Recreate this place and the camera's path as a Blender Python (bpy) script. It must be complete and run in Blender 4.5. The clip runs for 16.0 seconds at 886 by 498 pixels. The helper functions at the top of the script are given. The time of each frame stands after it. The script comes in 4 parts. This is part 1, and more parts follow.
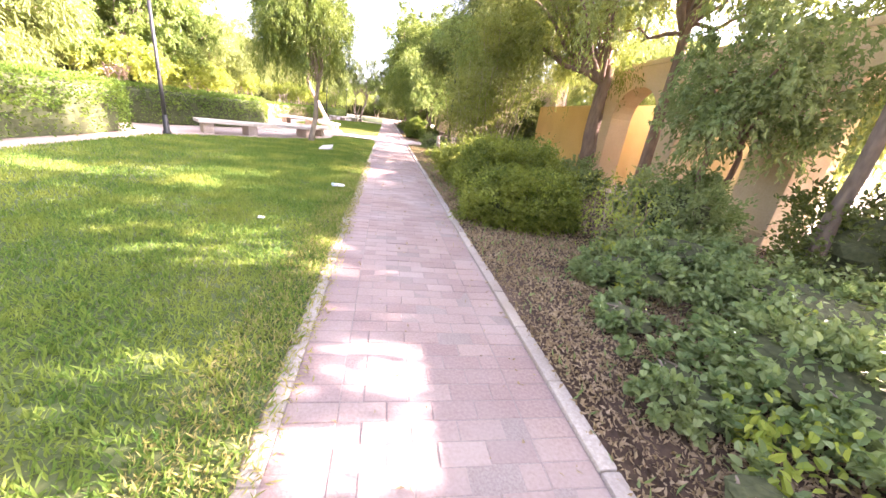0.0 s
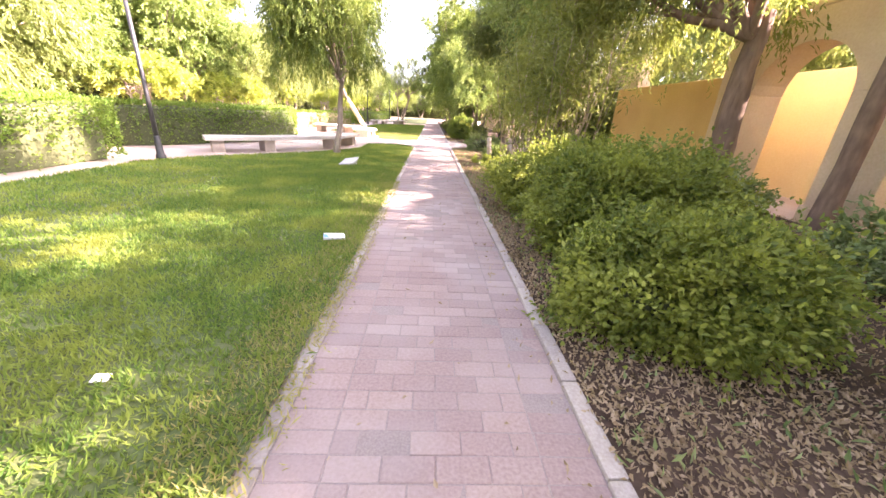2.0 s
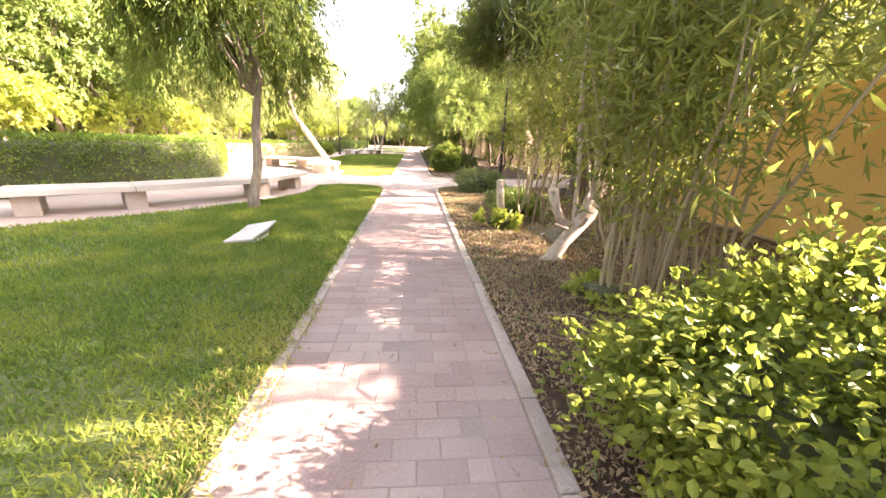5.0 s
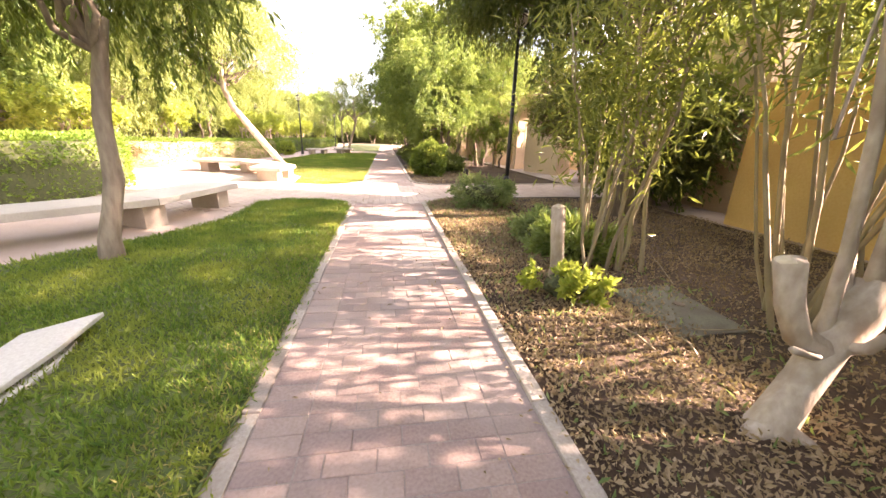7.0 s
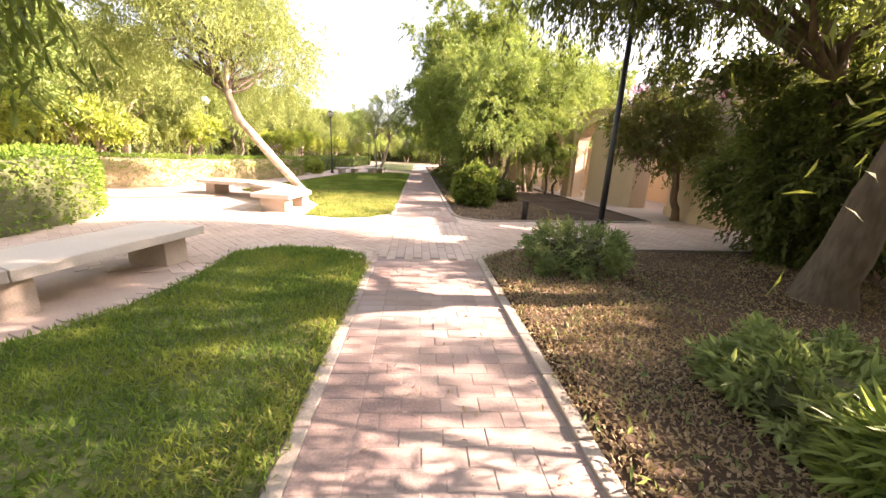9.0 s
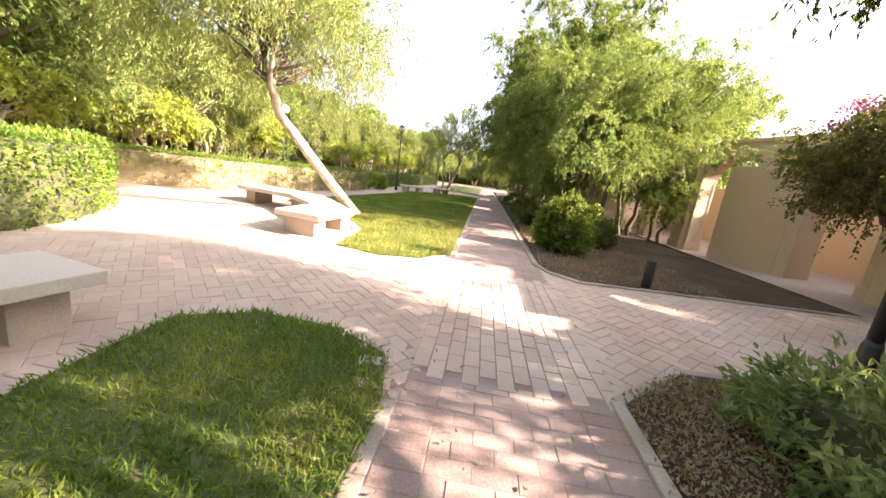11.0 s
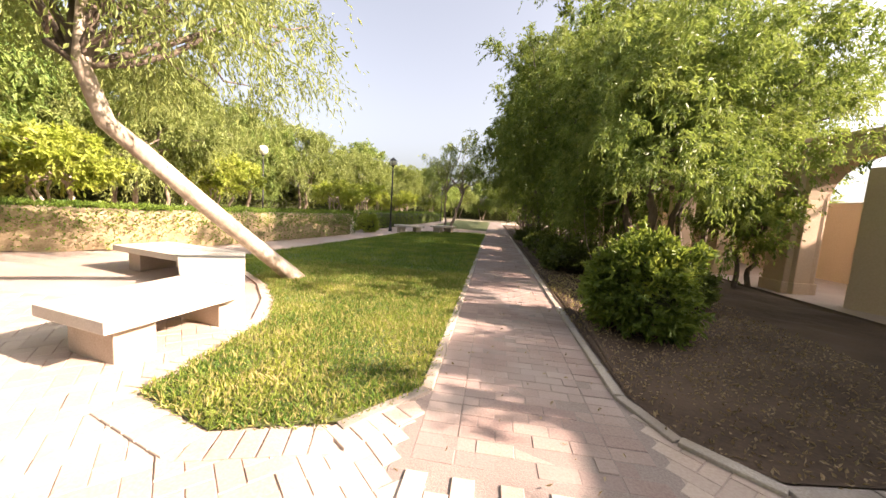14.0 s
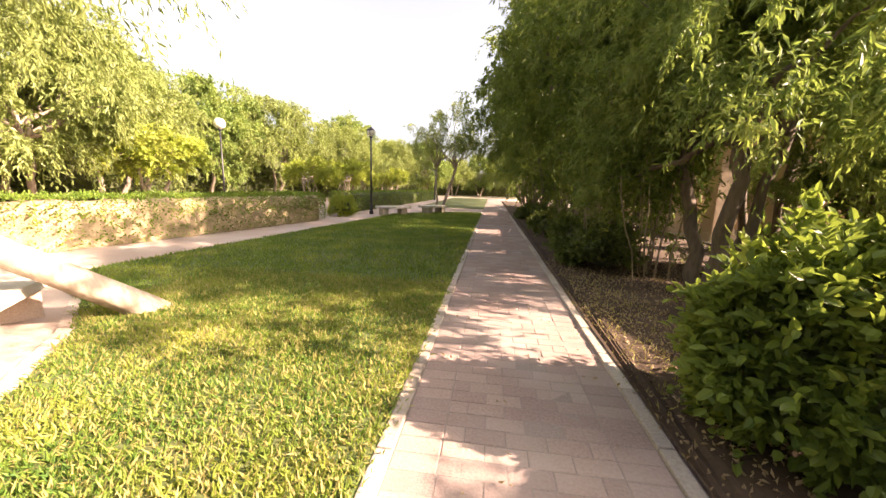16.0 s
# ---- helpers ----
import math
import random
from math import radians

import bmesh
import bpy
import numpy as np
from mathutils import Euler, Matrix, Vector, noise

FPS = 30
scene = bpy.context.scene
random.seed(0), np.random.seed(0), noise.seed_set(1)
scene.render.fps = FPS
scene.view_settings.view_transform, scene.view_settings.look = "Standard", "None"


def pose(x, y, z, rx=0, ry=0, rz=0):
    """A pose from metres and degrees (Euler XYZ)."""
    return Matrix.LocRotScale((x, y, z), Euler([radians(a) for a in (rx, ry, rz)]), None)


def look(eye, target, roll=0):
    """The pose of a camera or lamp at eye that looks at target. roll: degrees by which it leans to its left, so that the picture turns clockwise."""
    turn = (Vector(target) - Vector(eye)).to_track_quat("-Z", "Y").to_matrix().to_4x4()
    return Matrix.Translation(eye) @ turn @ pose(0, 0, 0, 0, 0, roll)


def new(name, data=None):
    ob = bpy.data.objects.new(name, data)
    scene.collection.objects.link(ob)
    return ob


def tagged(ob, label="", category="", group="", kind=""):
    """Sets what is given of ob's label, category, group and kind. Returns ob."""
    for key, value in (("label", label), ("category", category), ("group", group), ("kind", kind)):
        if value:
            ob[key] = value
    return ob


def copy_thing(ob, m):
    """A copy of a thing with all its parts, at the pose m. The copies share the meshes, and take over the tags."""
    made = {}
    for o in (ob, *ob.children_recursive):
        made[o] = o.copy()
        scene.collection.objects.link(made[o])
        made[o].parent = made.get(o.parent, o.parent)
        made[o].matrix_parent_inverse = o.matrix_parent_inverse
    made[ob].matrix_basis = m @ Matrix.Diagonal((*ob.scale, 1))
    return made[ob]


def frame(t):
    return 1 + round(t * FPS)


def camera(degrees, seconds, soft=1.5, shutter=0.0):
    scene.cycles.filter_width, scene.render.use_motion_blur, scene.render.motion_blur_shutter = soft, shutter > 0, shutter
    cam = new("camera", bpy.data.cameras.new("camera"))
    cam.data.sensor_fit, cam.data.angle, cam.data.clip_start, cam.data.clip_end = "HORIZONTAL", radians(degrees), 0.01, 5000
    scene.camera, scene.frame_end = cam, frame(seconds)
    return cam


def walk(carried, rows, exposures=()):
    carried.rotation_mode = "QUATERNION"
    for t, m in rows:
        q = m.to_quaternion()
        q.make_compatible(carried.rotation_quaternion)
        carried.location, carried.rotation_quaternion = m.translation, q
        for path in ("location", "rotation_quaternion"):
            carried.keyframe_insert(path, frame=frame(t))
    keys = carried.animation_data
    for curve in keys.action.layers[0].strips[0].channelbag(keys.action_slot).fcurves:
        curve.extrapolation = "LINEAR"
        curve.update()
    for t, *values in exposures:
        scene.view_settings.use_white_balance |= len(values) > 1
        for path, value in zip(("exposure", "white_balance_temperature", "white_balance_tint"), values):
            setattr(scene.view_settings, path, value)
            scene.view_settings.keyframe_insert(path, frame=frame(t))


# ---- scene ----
cam = camera(103.3, 16.0)
METRES, EYE, TILT, LEAN, TURN = 23.8, 1.5, 0.0, 0.0, -11.2
ROWS = [
    (0.0, 0.0, 0.0, 0.0, 2.63, -20.25, -7.14),
    (0.5, -0.002, 0.0324, 0.0001, 0.41, -21.54, -3.58),
    (1.0, -0.0067, 0.0644, 0.0007, 5.84, -18.97, -2.61),
    (1.5, -0.0103, 0.0961, 0.0003, 3.94, -18.68, -4.25),
    (2.0, -0.0138, 0.128, 0.0003, 9.53, -21.26, -3.07),
    (2.5, -0.0148, 0.1596, 0.0013, 4.82, -19.73, -3.12),
    (3.0, -0.0191, 0.1924, 0.0013, 6.92, -20.61, -2.49),
    (3.5, -0.0246, 0.2256, -0.0001, 5.74, -22.1, -4.58),
    (4.0, -0.0297, 0.2604, 0.0009, 7.54, -19.71, -2.09),
    (6.5, -0.0717, 0.4262, 0.0003, 3.22, -16.4, -1.88),
    (7.0, -0.0784, 0.4588, -0.0008, 2.26, -17.39, -1.77),
    (7.5, -0.0856, 0.4923, 0.0009, 6.56, -14.51, -0.14),
    (8.0, -0.0947, 0.5247, 0.0005, 4.0, -14.33, -2.38),
    (8.5, -0.1014, 0.5556, 0.0023, 9.38, -12.9, -1.47),
    (9.0, -0.1084, 0.5837, 0.0019, 7.32, -14.69, -2.65),
    (9.5, -0.1173, 0.6129, 0.0023, 11.21, -13.17, -2.75),
    (12.0, -0.1507, 0.7442, -0.0006, 19.39, -10.26, -7.83),
    (12.5, -0.1552, 0.7675, 0.0014, 19.68, -5.21, -2.08),
    (13.0, -0.1569, 0.7963, 0.0033, 19.32, -4.97, -4.37),
    (13.5, -0.1657, 0.8255, 0.0023, 17.93, -6.6, -3.92),
    (14.0, -0.1707, 0.8562, 0.0007, 19.43, -6.35, -3.69),
    (14.5, -0.1777, 0.8879, 0.0001, 21.33, -9.01, 0.09),
    (15.0, -0.183, 0.9178, 0.0001, 21.13, -8.67, -1.41),
    (15.5, -0.188, 0.9487, -0.0001, 16.74, -9.18, -1.8),
    (16.0, -0.1906, 0.9768, 0.0002, 19.11, -9.93, -1.72),
]
walk(cam, [(t, pose(0, 0, EYE, TILT, LEAN, TURN) @ pose(METRES * x, METRES * y, METRES * z, 90 + pitch, roll, yaw)) for t, x, y, z, yaw, pitch, roll in ROWS],
     [(0, 3.92, 6500, 43), (2, 3.84, 6700, 43), (4.2, 3.8, 7000, 36), (7, 3.55, 7500, 36), (9.5, 2.88, 7300, 33), (11.8, 2.55, 7000, 29), (13, 2.1, 7000, 27), (14.5, 2.2, 7500, 30), (16, 2.5, 7900, 32)])

# ---- world, sun, exposure ----
SUN_EL, SUN_AZ = 29.0, 93.0
world = bpy.data.worlds.new("sky")
scene.world = world
world.use_nodes = True
wn = world.node_tree.nodes
sky = wn.new("ShaderNodeTexSky")
sky.sky_type = 'NISHITA'
sky.sun_disc = False
sky.sun_elevation = radians(SUN_EL)
sky.sun_rotation = radians(SUN_AZ)
sky.dust_density = 5.0
sky.ozone_density = 0.7
wn["Background"].inputs["Strength"].default_value = 0.078
haze = wn.new("ShaderNodeHueSaturation")
haze.inputs["Saturation"].default_value = 0.45
haze.inputs["Value"].default_value = 1.0
haze_tint = wn.new("ShaderNodeMix")
haze_tint.data_type, haze_tint.blend_type = 'RGBA', 'MULTIPLY'
haze_tint.inputs[0].default_value = 1.0
haze_tint.inputs[7].default_value = (0.91, 1.05, 1.08, 1)
world.node_tree.links.new(sky.outputs[0], haze.inputs["Color"])
world.node_tree.links.new(haze.outputs[0], haze_tint.inputs[6])
world.node_tree.links.new(haze_tint.outputs[2], wn["Background"].inputs["Color"])
sun_data = bpy.data.lights.new("sun", 'SUN')
sun_data.energy = 4.3
sun_data.angle = radians(0.6)
sun_data.color = (1.0, 0.91, 0.77)
sun = new("sun", sun_data)
_el, _az = radians(SUN_EL), radians(SUN_AZ)
sun.matrix_world = look((0, 0, 30), (-math.sin(_az) * math.cos(_el), -math.cos(_az) * math.cos(_el), 30 - math.sin(_el)))

# ---- materials ----
from mathutils import geometry
rng = np.random.default_rng(7)


def material(name):
    m = bpy.data.materials.new(name)
    m.use_nodes = True
    return m, m.node_tree.nodes, m.node_tree.links, m.node_tree.nodes["Principled BSDF"]


def noise_node(nodes, links, scale, detail=4.0, stretch=None):
    geo = nodes.new("ShaderNodeNewGeometry")
    tex = nodes.new("ShaderNodeTexNoise")
    tex.inputs["Scale"].default_value = scale
    tex.inputs["Detail"].default_value = detail
    if stretch:
        mp = nodes.new("ShaderNodeMapping")
        mp.inputs["Scale"].default_value = stretch
        links.new(geo.outputs["Position"], mp.inputs["Vector"])
        links.new(mp.outputs["Vector"], tex.inputs["Vector"])
    else:
        links.new(geo.outputs["Position"], tex.inputs["Vector"])
    return tex


def mix_colour(nodes, links, fac, a, b, kind='MIX'):
    mx = nodes.new("ShaderNodeMix")
    mx.data_type, mx.blend_type = 'RGBA', kind
    for sock, v in ((mx.inputs[0], fac), (mx.inputs[6], a), (mx.inputs[7], b)):
        if isinstance(v, (int, float)):
            sock.default_value = v
        elif isinstance(v, tuple):
            sock.default_value = (*v, 1)
        else:
            links.new(v, sock)
    return mx.outputs[2]


def ramp(nodes, links, src, lo, hi, a=0.0, b=1.0):
    mr = nodes.new("ShaderNodeMapRange")
    for i, v in ((1, lo), (2, hi), (3, a), (4, b)):
        mr.inputs[i].default_value = v
    links.new(src, mr.inputs[0])
    return mr.outputs[0]


def piece_random(nodes, links):
    info = nodes.new("ShaderNodeObjectInfo")
    geo = nodes.new("ShaderNodeNewGeometry")
    add = nodes.new("ShaderNodeMath")
    add.operation = 'ADD'
    links.new(info.outputs["Random"], add.inputs[0])
    links.new(geo.outputs["Random Per Island"], add.inputs[1])
    fr = nodes.new("ShaderNodeMath")
    fr.operation = 'FRACT'
    links.new(add.outputs[0], fr.inputs[0])
    return fr.outputs[0]


def surface(name, c1, c2, fine=40.0, coarse=1.2, rough=0.85, bump=0.3, stain=None, stain_amount=0.5, vary=0.0, stretch=None, metal=0.0):
    """Rough outdoor surface: two colours by fine grain, darker or lighter patches by a coarse noise, bump by both."""
    m, n, l, p = material(name)
    a = noise_node(n, l, fine, 6, stretch)
    b = noise_node(n, l, coarse, 5)
    col = mix_colour(n, l, ramp(n, l, a.outputs[0], 0.3, 0.7), c1, c2)
    if stain:
        col = mix_colour(n, l, ramp(n, l, b.outputs[0], 0.42, 0.68, 0.0, stain_amount), col, stain)
    else:
        col = mix_colour(n, l, ramp(n, l, b.outputs[0], 0.35, 0.7, 0.0, 0.3), col, tuple(v * 0.6 for v in c1))
    if vary:
        hs = n.new("ShaderNodeHueSaturation")
        r = piece_random(n, l)
        l.new(ramp(n, l, r, 0, 1, 1 - vary, 1 + vary), hs.inputs["Value"])
        l.new(ramp(n, l, r, 0, 1, 0.5 - vary * 0.05, 0.5 + vary * 0.05), hs.inputs["Hue"])
        l.new(col, hs.inputs["Color"])
        col = hs.outputs[0]
    l.new(col, p.inputs["Base Color"])
    p.inputs["Roughness"].default_value = rough
    p.inputs["Metallic"].default_value = metal
    if bump:
        bp = n.new("ShaderNodeBump")
        bp.inputs["Strength"].default_value = bump
        bp.inputs["Distance"].default_value = 0.01
        l.new(a.outputs[0], bp.inputs["Height"])
        l.new(bp.outputs[0], p.inputs["Normal"])
    return m


def leaf_material(name, c1, c2, c3, through_light=0.35, rough=0.45):
    """Leaves: three greens picked leaf by leaf and in drifts, with light passing through."""
    m, n, l, p = material(name)
    r = piece_random(n, l)
    drift = noise_node(n, l, 1.3, 3)
    col = mix_colour(n, l, r, c1, c2)
    col = mix_colour(n, l, ramp(n, l, drift.outputs[0], 0.45, 0.7, 0.0, 0.75), col, c3)
    l.new(col, p.inputs["Base Color"])
    p.inputs["Roughness"].default_value = rough
    p.inputs["Specular IOR Level"].default_value = 0.25
    tr = n.new("ShaderNodeBsdfTranslucent")
    l.new(mix_colour(n, l, 0.3, col, (0.5, 0.6, 0.08), 'MIX'), tr.inputs["Color"])
    ms = n.new("ShaderNodeMixShader")
    ms.inputs[0].default_value = through_light
    l.new(p.outputs[0], ms.inputs[1])
    l.new(tr.outputs[0], ms.inputs[2])
    l.new(ms.outputs[0], n["Material Output"].inputs[0])
    return m


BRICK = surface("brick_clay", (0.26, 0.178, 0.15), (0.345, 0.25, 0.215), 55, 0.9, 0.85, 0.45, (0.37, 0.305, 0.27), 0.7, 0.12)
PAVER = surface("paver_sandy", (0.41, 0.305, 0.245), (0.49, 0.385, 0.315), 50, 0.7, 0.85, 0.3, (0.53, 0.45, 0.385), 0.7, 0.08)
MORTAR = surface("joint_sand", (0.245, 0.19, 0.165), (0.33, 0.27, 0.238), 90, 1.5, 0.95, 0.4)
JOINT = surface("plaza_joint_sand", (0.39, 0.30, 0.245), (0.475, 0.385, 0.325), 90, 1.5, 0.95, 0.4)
KERB = surface("kerb_concrete", (0.33, 0.28, 0.235), (0.45, 0.395, 0.335), 60, 1.2, 0.9, 0.5, (0.24, 0.19, 0.145), 0.75, 0.12)
SOIL = surface("dry_soil", (0.036, 0.020, 0.010), (0.08, 0.046, 0.025), 30, 1.1, 0.95, 0.8, (0.14, 0.09, 0.055), 0.45)
TURF = surface("turf_base", (0.055, 0.09, 0.02), (0.11, 0.14, 0.04), 45, 0.8, 0.95, 0.6, (0.16, 0.14, 0.06), 0.45)
GROUND = surface("far_ground", (0.22, 0.19, 0.11), (0.30, 0.26, 0.16), 6, 0.15, 0.95, 0.3)
STONE = surface("bench_stone", (0.55, 0.49, 0.42), (0.66, 0.60, 0.52), 70, 1.5, 0.75, 0.25, (0.44, 0.39, 0.33), 0.5, 0.06)
LEGSTONE = surface("bench_leg_stone", (0.42, 0.34, 0.27), (0.52, 0.44, 0.36), 60, 2.0, 0.85, 0.35, (0.30, 0.24, 0.18), 0.5, 0.06)
OCHRE = surface("ochre_plaster", (0.64, 0.40, 0.13), (0.70, 0.47, 0.18), 25, 0.7, 0.9, 0.25, (0.54, 0.32, 0.10), 0.6)
SANDWALL = surface("sand_plaster", (0.62, 0.47, 0.29), (0.70, 0.55, 0.36), 25, 0.7, 0.9, 0.25, (0.52, 0.37, 0.22), 0.6)
# Ochre of the back walls, paled so the base colour carries their bright light.
LITWALL = surface("lit_ochre_plaster", (0.74, 0.60, 0.34), (0.80, 0.67, 0.41), 25, 0.7, 0.9, 0.25, (0.68, 0.52, 0.28), 0.5)
CREAM = surface("cream_plaster", (0.57, 0.42, 0.285), (0.64, 0.49, 0.345), 25, 0.7, 0.9, 0.25, (0.52, 0.39, 0.27), 0.5)
BARK = surface("grey_bark", (0.20, 0.15, 0.11), (0.35, 0.285, 0.215), 18, 2.5, 0.9, 0.7, (0.16, 0.12, 0.09), 0.5, 0.0, (1, 1, 0.25))
PALEBARK = surface("pale_bark", (0.38, 0.30, 0.225), (0.54, 0.46, 0.37), 22, 4.0, 0.88, 0.8, (0.22, 0.155, 0.11), 0.8, 0.0, (1, 1, 0.4))
DARKBARK = surface("dark_bark", (0.10, 0.075, 0.055), (0.20, 0.15, 0.11), 16, 2.5, 0.95, 0.8, None, 0.5, 0.0, (1, 1, 0.25))
BROWNBARK = surface("brown_bark", (0.15, 0.095, 0.06), (0.26, 0.17, 0.11), 16, 2.5, 0.95, 0.9, (0.10, 0.065, 0.045), 0.5, 0.0, (1, 1, 0.25))
CUTWOOD = surface("cut_wood", (0.55, 0.45, 0.33), (0.66, 0.57, 0.44), 30, 6, 0.8, 0.2)
CANE = surface("cane_stem", (0.25, 0.195, 0.115), (0.39, 0.32, 0.20), 14, 3, 0.7, 0.3, None, 0.5, 0.2, (1, 1, 0.2))
BLACK = surface("black_paint", (0.018, 0.018, 0.02), (0.035, 0.034, 0.034), 40, 4, 0.45, 0.08)
BOLLARD = surface("bollard_paint", (0.03, 0.024, 0.022), (0.055, 0.045, 0.04), 30, 4, 0.6, 0.15)
BOARD = surface("weathered_board", (0.50, 0.47, 0.42), (0.60, 0.58, 0.53), 50, 3, 0.8, 0.3, (0.36, 0.33, 0.29), 0.5)
COVER = surface("cover_slab", (0.12, 0.115, 0.085), (0.18, 0.17, 0.125), 60, 3, 0.9, 0.4, (0.07, 0.055, 0.035), 0.8)
PAPER = surface("paper_white", (0.72, 0.72, 0.70), (0.80, 0.80, 0.79), 60, 8, 0.6, 0.1)
PAPERBLUE = surface("paper_blue", (0.10, 0.30, 0.55), (0.14, 0.36, 0.60), 60, 8, 0.6, 0.05)
GLOBE = surface("globe_glass", (0.75, 0.72, 0.58), (0.80, 0.77, 0.64), 10, 4, 0.35, 0.0)
PINK = leaf_material("pink_petals", (0.55, 0.10, 0.28), (0.65, 0.18, 0.36), (0.5, 0.12, 0.30))
GRASS = leaf_material("grass_blades", (0.055, 0.145, 0.028), (0.22, 0.305, 0.055), (0.37, 0.385, 0.075), 0.4, 0.6)
DRYSUNGRASS = leaf_material("dry_grass", (0.40, 0.33, 0.12), (0.32, 0.30, 0.10), (0.45, 0.37, 0.17), 0.3, 0.8)
LITTER = leaf_material("dead_leaves", (0.27, 0.185, 0.10), (0.44, 0.33, 0.21), (0.22, 0.15, 0.085), 0.12, 0.8)
L_HEDGE = leaf_material("hedge_leaves", (0.055, 0.13, 0.02), (0.17, 0.26, 0.04), (0.21, 0.29, 0.05))
L_BUSH = leaf_material("bush_leaves", (0.06, 0.105, 0.02), (0.22, 0.255, 0.045), (0.33, 0.35, 0.055), 0.4, 0.45)
L_IVY = leaf_material("ivy_leaves", (0.09, 0.16, 0.055), (0.27, 0.34, 0.14), (0.34, 0.38, 0.16), 0.33, 0.45)
L_LIGHT = leaf_material("light_leaves", (0.085, 0.155, 0.04), (0.235, 0.31, 0.085), (0.32, 0.36, 0.10), 0.36)
L_TREE = leaf_material("tree_leaves", (0.06, 0.11, 0.025), (0.15, 0.20, 0.04), (0.21, 0.26, 0.055))
L_WILLOW = leaf_material("willow_leaves", (0.14, 0.185, 0.06), (0.30, 0.34, 0.11), (0.26, 0.30, 0.09), 0.38)
L_GLOSS = leaf_material("glossy_leaves", (0.05, 0.095, 0.02), (0.16, 0.225, 0.04), (0.23, 0.30, 0.055), 0.34, 0.42)
L_DARK = leaf_material("dark_leaves", (0.045, 0.07, 0.02), (0.115, 0.145, 0.04), (0.14, 0.15, 0.045), 0.32)
L_BROWN = leaf_material("brownish_leaves", (0.07, 0.075, 0.022), (0.17, 0.155, 0.045), (0.13, 0.12, 0.035), 0.3)
L_CANE = leaf_material("cane_leaves", (0.09, 0.125, 0.03), (0.22, 0.24, 0.055), (0.31, 0.31, 0.08), 0.38)
L_YELLOW = leaf_material("yellow_leaves", (0.26, 0.34, 0.05), (0.40, 0.44, 0.08), (0.34, 0.36, 0.09), 0.4)
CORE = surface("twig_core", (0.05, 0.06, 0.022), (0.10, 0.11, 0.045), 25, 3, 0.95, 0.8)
DRYCORE = surface("dry_twig_core", (0.30, 0.22, 0.13), (0.42, 0.32, 0.20), 25, 3, 0.95, 0.9, (0.16, 0.14, 0.06), 0.6)


# ---- mesh helpers ----
def mesh_np(name, verts, faces, mat, smooth=False):
    """A mesh from arrays of vertices and of faces that all have the same number of corners."""
    verts, faces = np.asarray(verts, dtype=np.float32), np.asarray(faces, dtype=np.int32)
    me = bpy.data.meshes.new(name)
    k = faces.shape[1]
    me.vertices.add(len(verts))
    me.vertices.foreach_set("co", verts.ravel())
    me.loops.add(faces.size)
    me.loops.foreach_set("vertex_index", faces.ravel())
    me.polygons.add(len(faces))
    me.polygons.foreach_set("loop_start", np.arange(0, faces.size, k, dtype=np.int32))
    me.polygons.foreach_set("loop_total", np.full(len(faces), k, dtype=np.int32))
    me.polygons.foreach_set("use_smooth", np.full(len(faces), smooth, dtype=bool))
    me.update(calc_edges=True)
    me.materials.append(mat)
    return me


def put(name, me, parent=None, label=""):
    ob = new(name, me)
    if parent:
        ob.parent = parent
    if label:
        ob["label"] = label
    return ob


def part(name, bm, mat, parent=None, label="", smooth=False):
    me = bpy.data.meshes.new(name)
    bm.to_mesh(me)
    bm.free()
    me.materials.append(mat)
    if smooth:
        for f in me.polygons:
            f.use_smooth = True
    return put(name, me, parent, label)


def thing(name, at, label, category, group="", kind="", rz=0.0):
    ob = new(name)
    ob.matrix_basis = pose(*at, 0, 0, rz)
    ob.empty_display_size = 0.2
    return tagged(ob, label, category, group, kind)


def prism(outline, z0, z1, bevel=0.0, bm=None):
    """An upright prism on an outline of (x, y), with its edges rounded by bevel."""
    bm = bm or bmesh.new()
    low = [bm.verts.new((x, y, z0)) for x, y in outline]
    top = [bm.verts.new((x, y, z1)) for x, y in outline]
    n = len(outline)
    fs = [bm.faces.new(top), bm.faces.new(low[::-1])]
    fs += [bm.faces.new((low[i], low[(i + 1) % n], top[(i + 1) % n], top[i])) for i in range(n)]
    bmesh.ops.recalc_face_normals(bm, faces=fs)
    if bevel:
        es = {e for f in fs for e in f.edges}
        bmesh.ops.bevel(bm, geom=list(es), offset=bevel, segments=2, affect='EDGES', profile=0.6)
    return bm


def box(cx, cy, cz, sx, sy, sz, bevel=0.0, rz=0.0, bm=None):
    c, s = math.cos(radians(rz)), math.sin(radians(rz))
    pts = [(-sx / 2, -sy / 2), (sx / 2, -sy / 2), (sx / 2, sy / 2), (-sx / 2, sy / 2)]
    return prism([(cx + x * c - y * s, cy + x * s + y * c) for x, y in pts], cz - sz / 2, cz + sz / 2, bevel, bm)


def lathe(profile, seg=20, bm=None, at=(0, 0)):
    """A turned body from (radius, z) pairs."""
    bm = bm or bmesh.new()
    rings = [[bm.verts.new((at[0] + r * math.cos(2 * math.pi * k / seg), at[1] + r * math.sin(2 * math.pi * k / seg), z)) for k in range(seg)] for r, z in profile]
    for a, b in zip(rings, rings[1:]):
        for k in range(seg):
            bm.faces.new((a[k], a[(k + 1) % seg], b[(k + 1) % seg], b[k]))
    bm.faces.new(rings[0][::-1])
    bm.faces.new(rings[-1])
    return bm


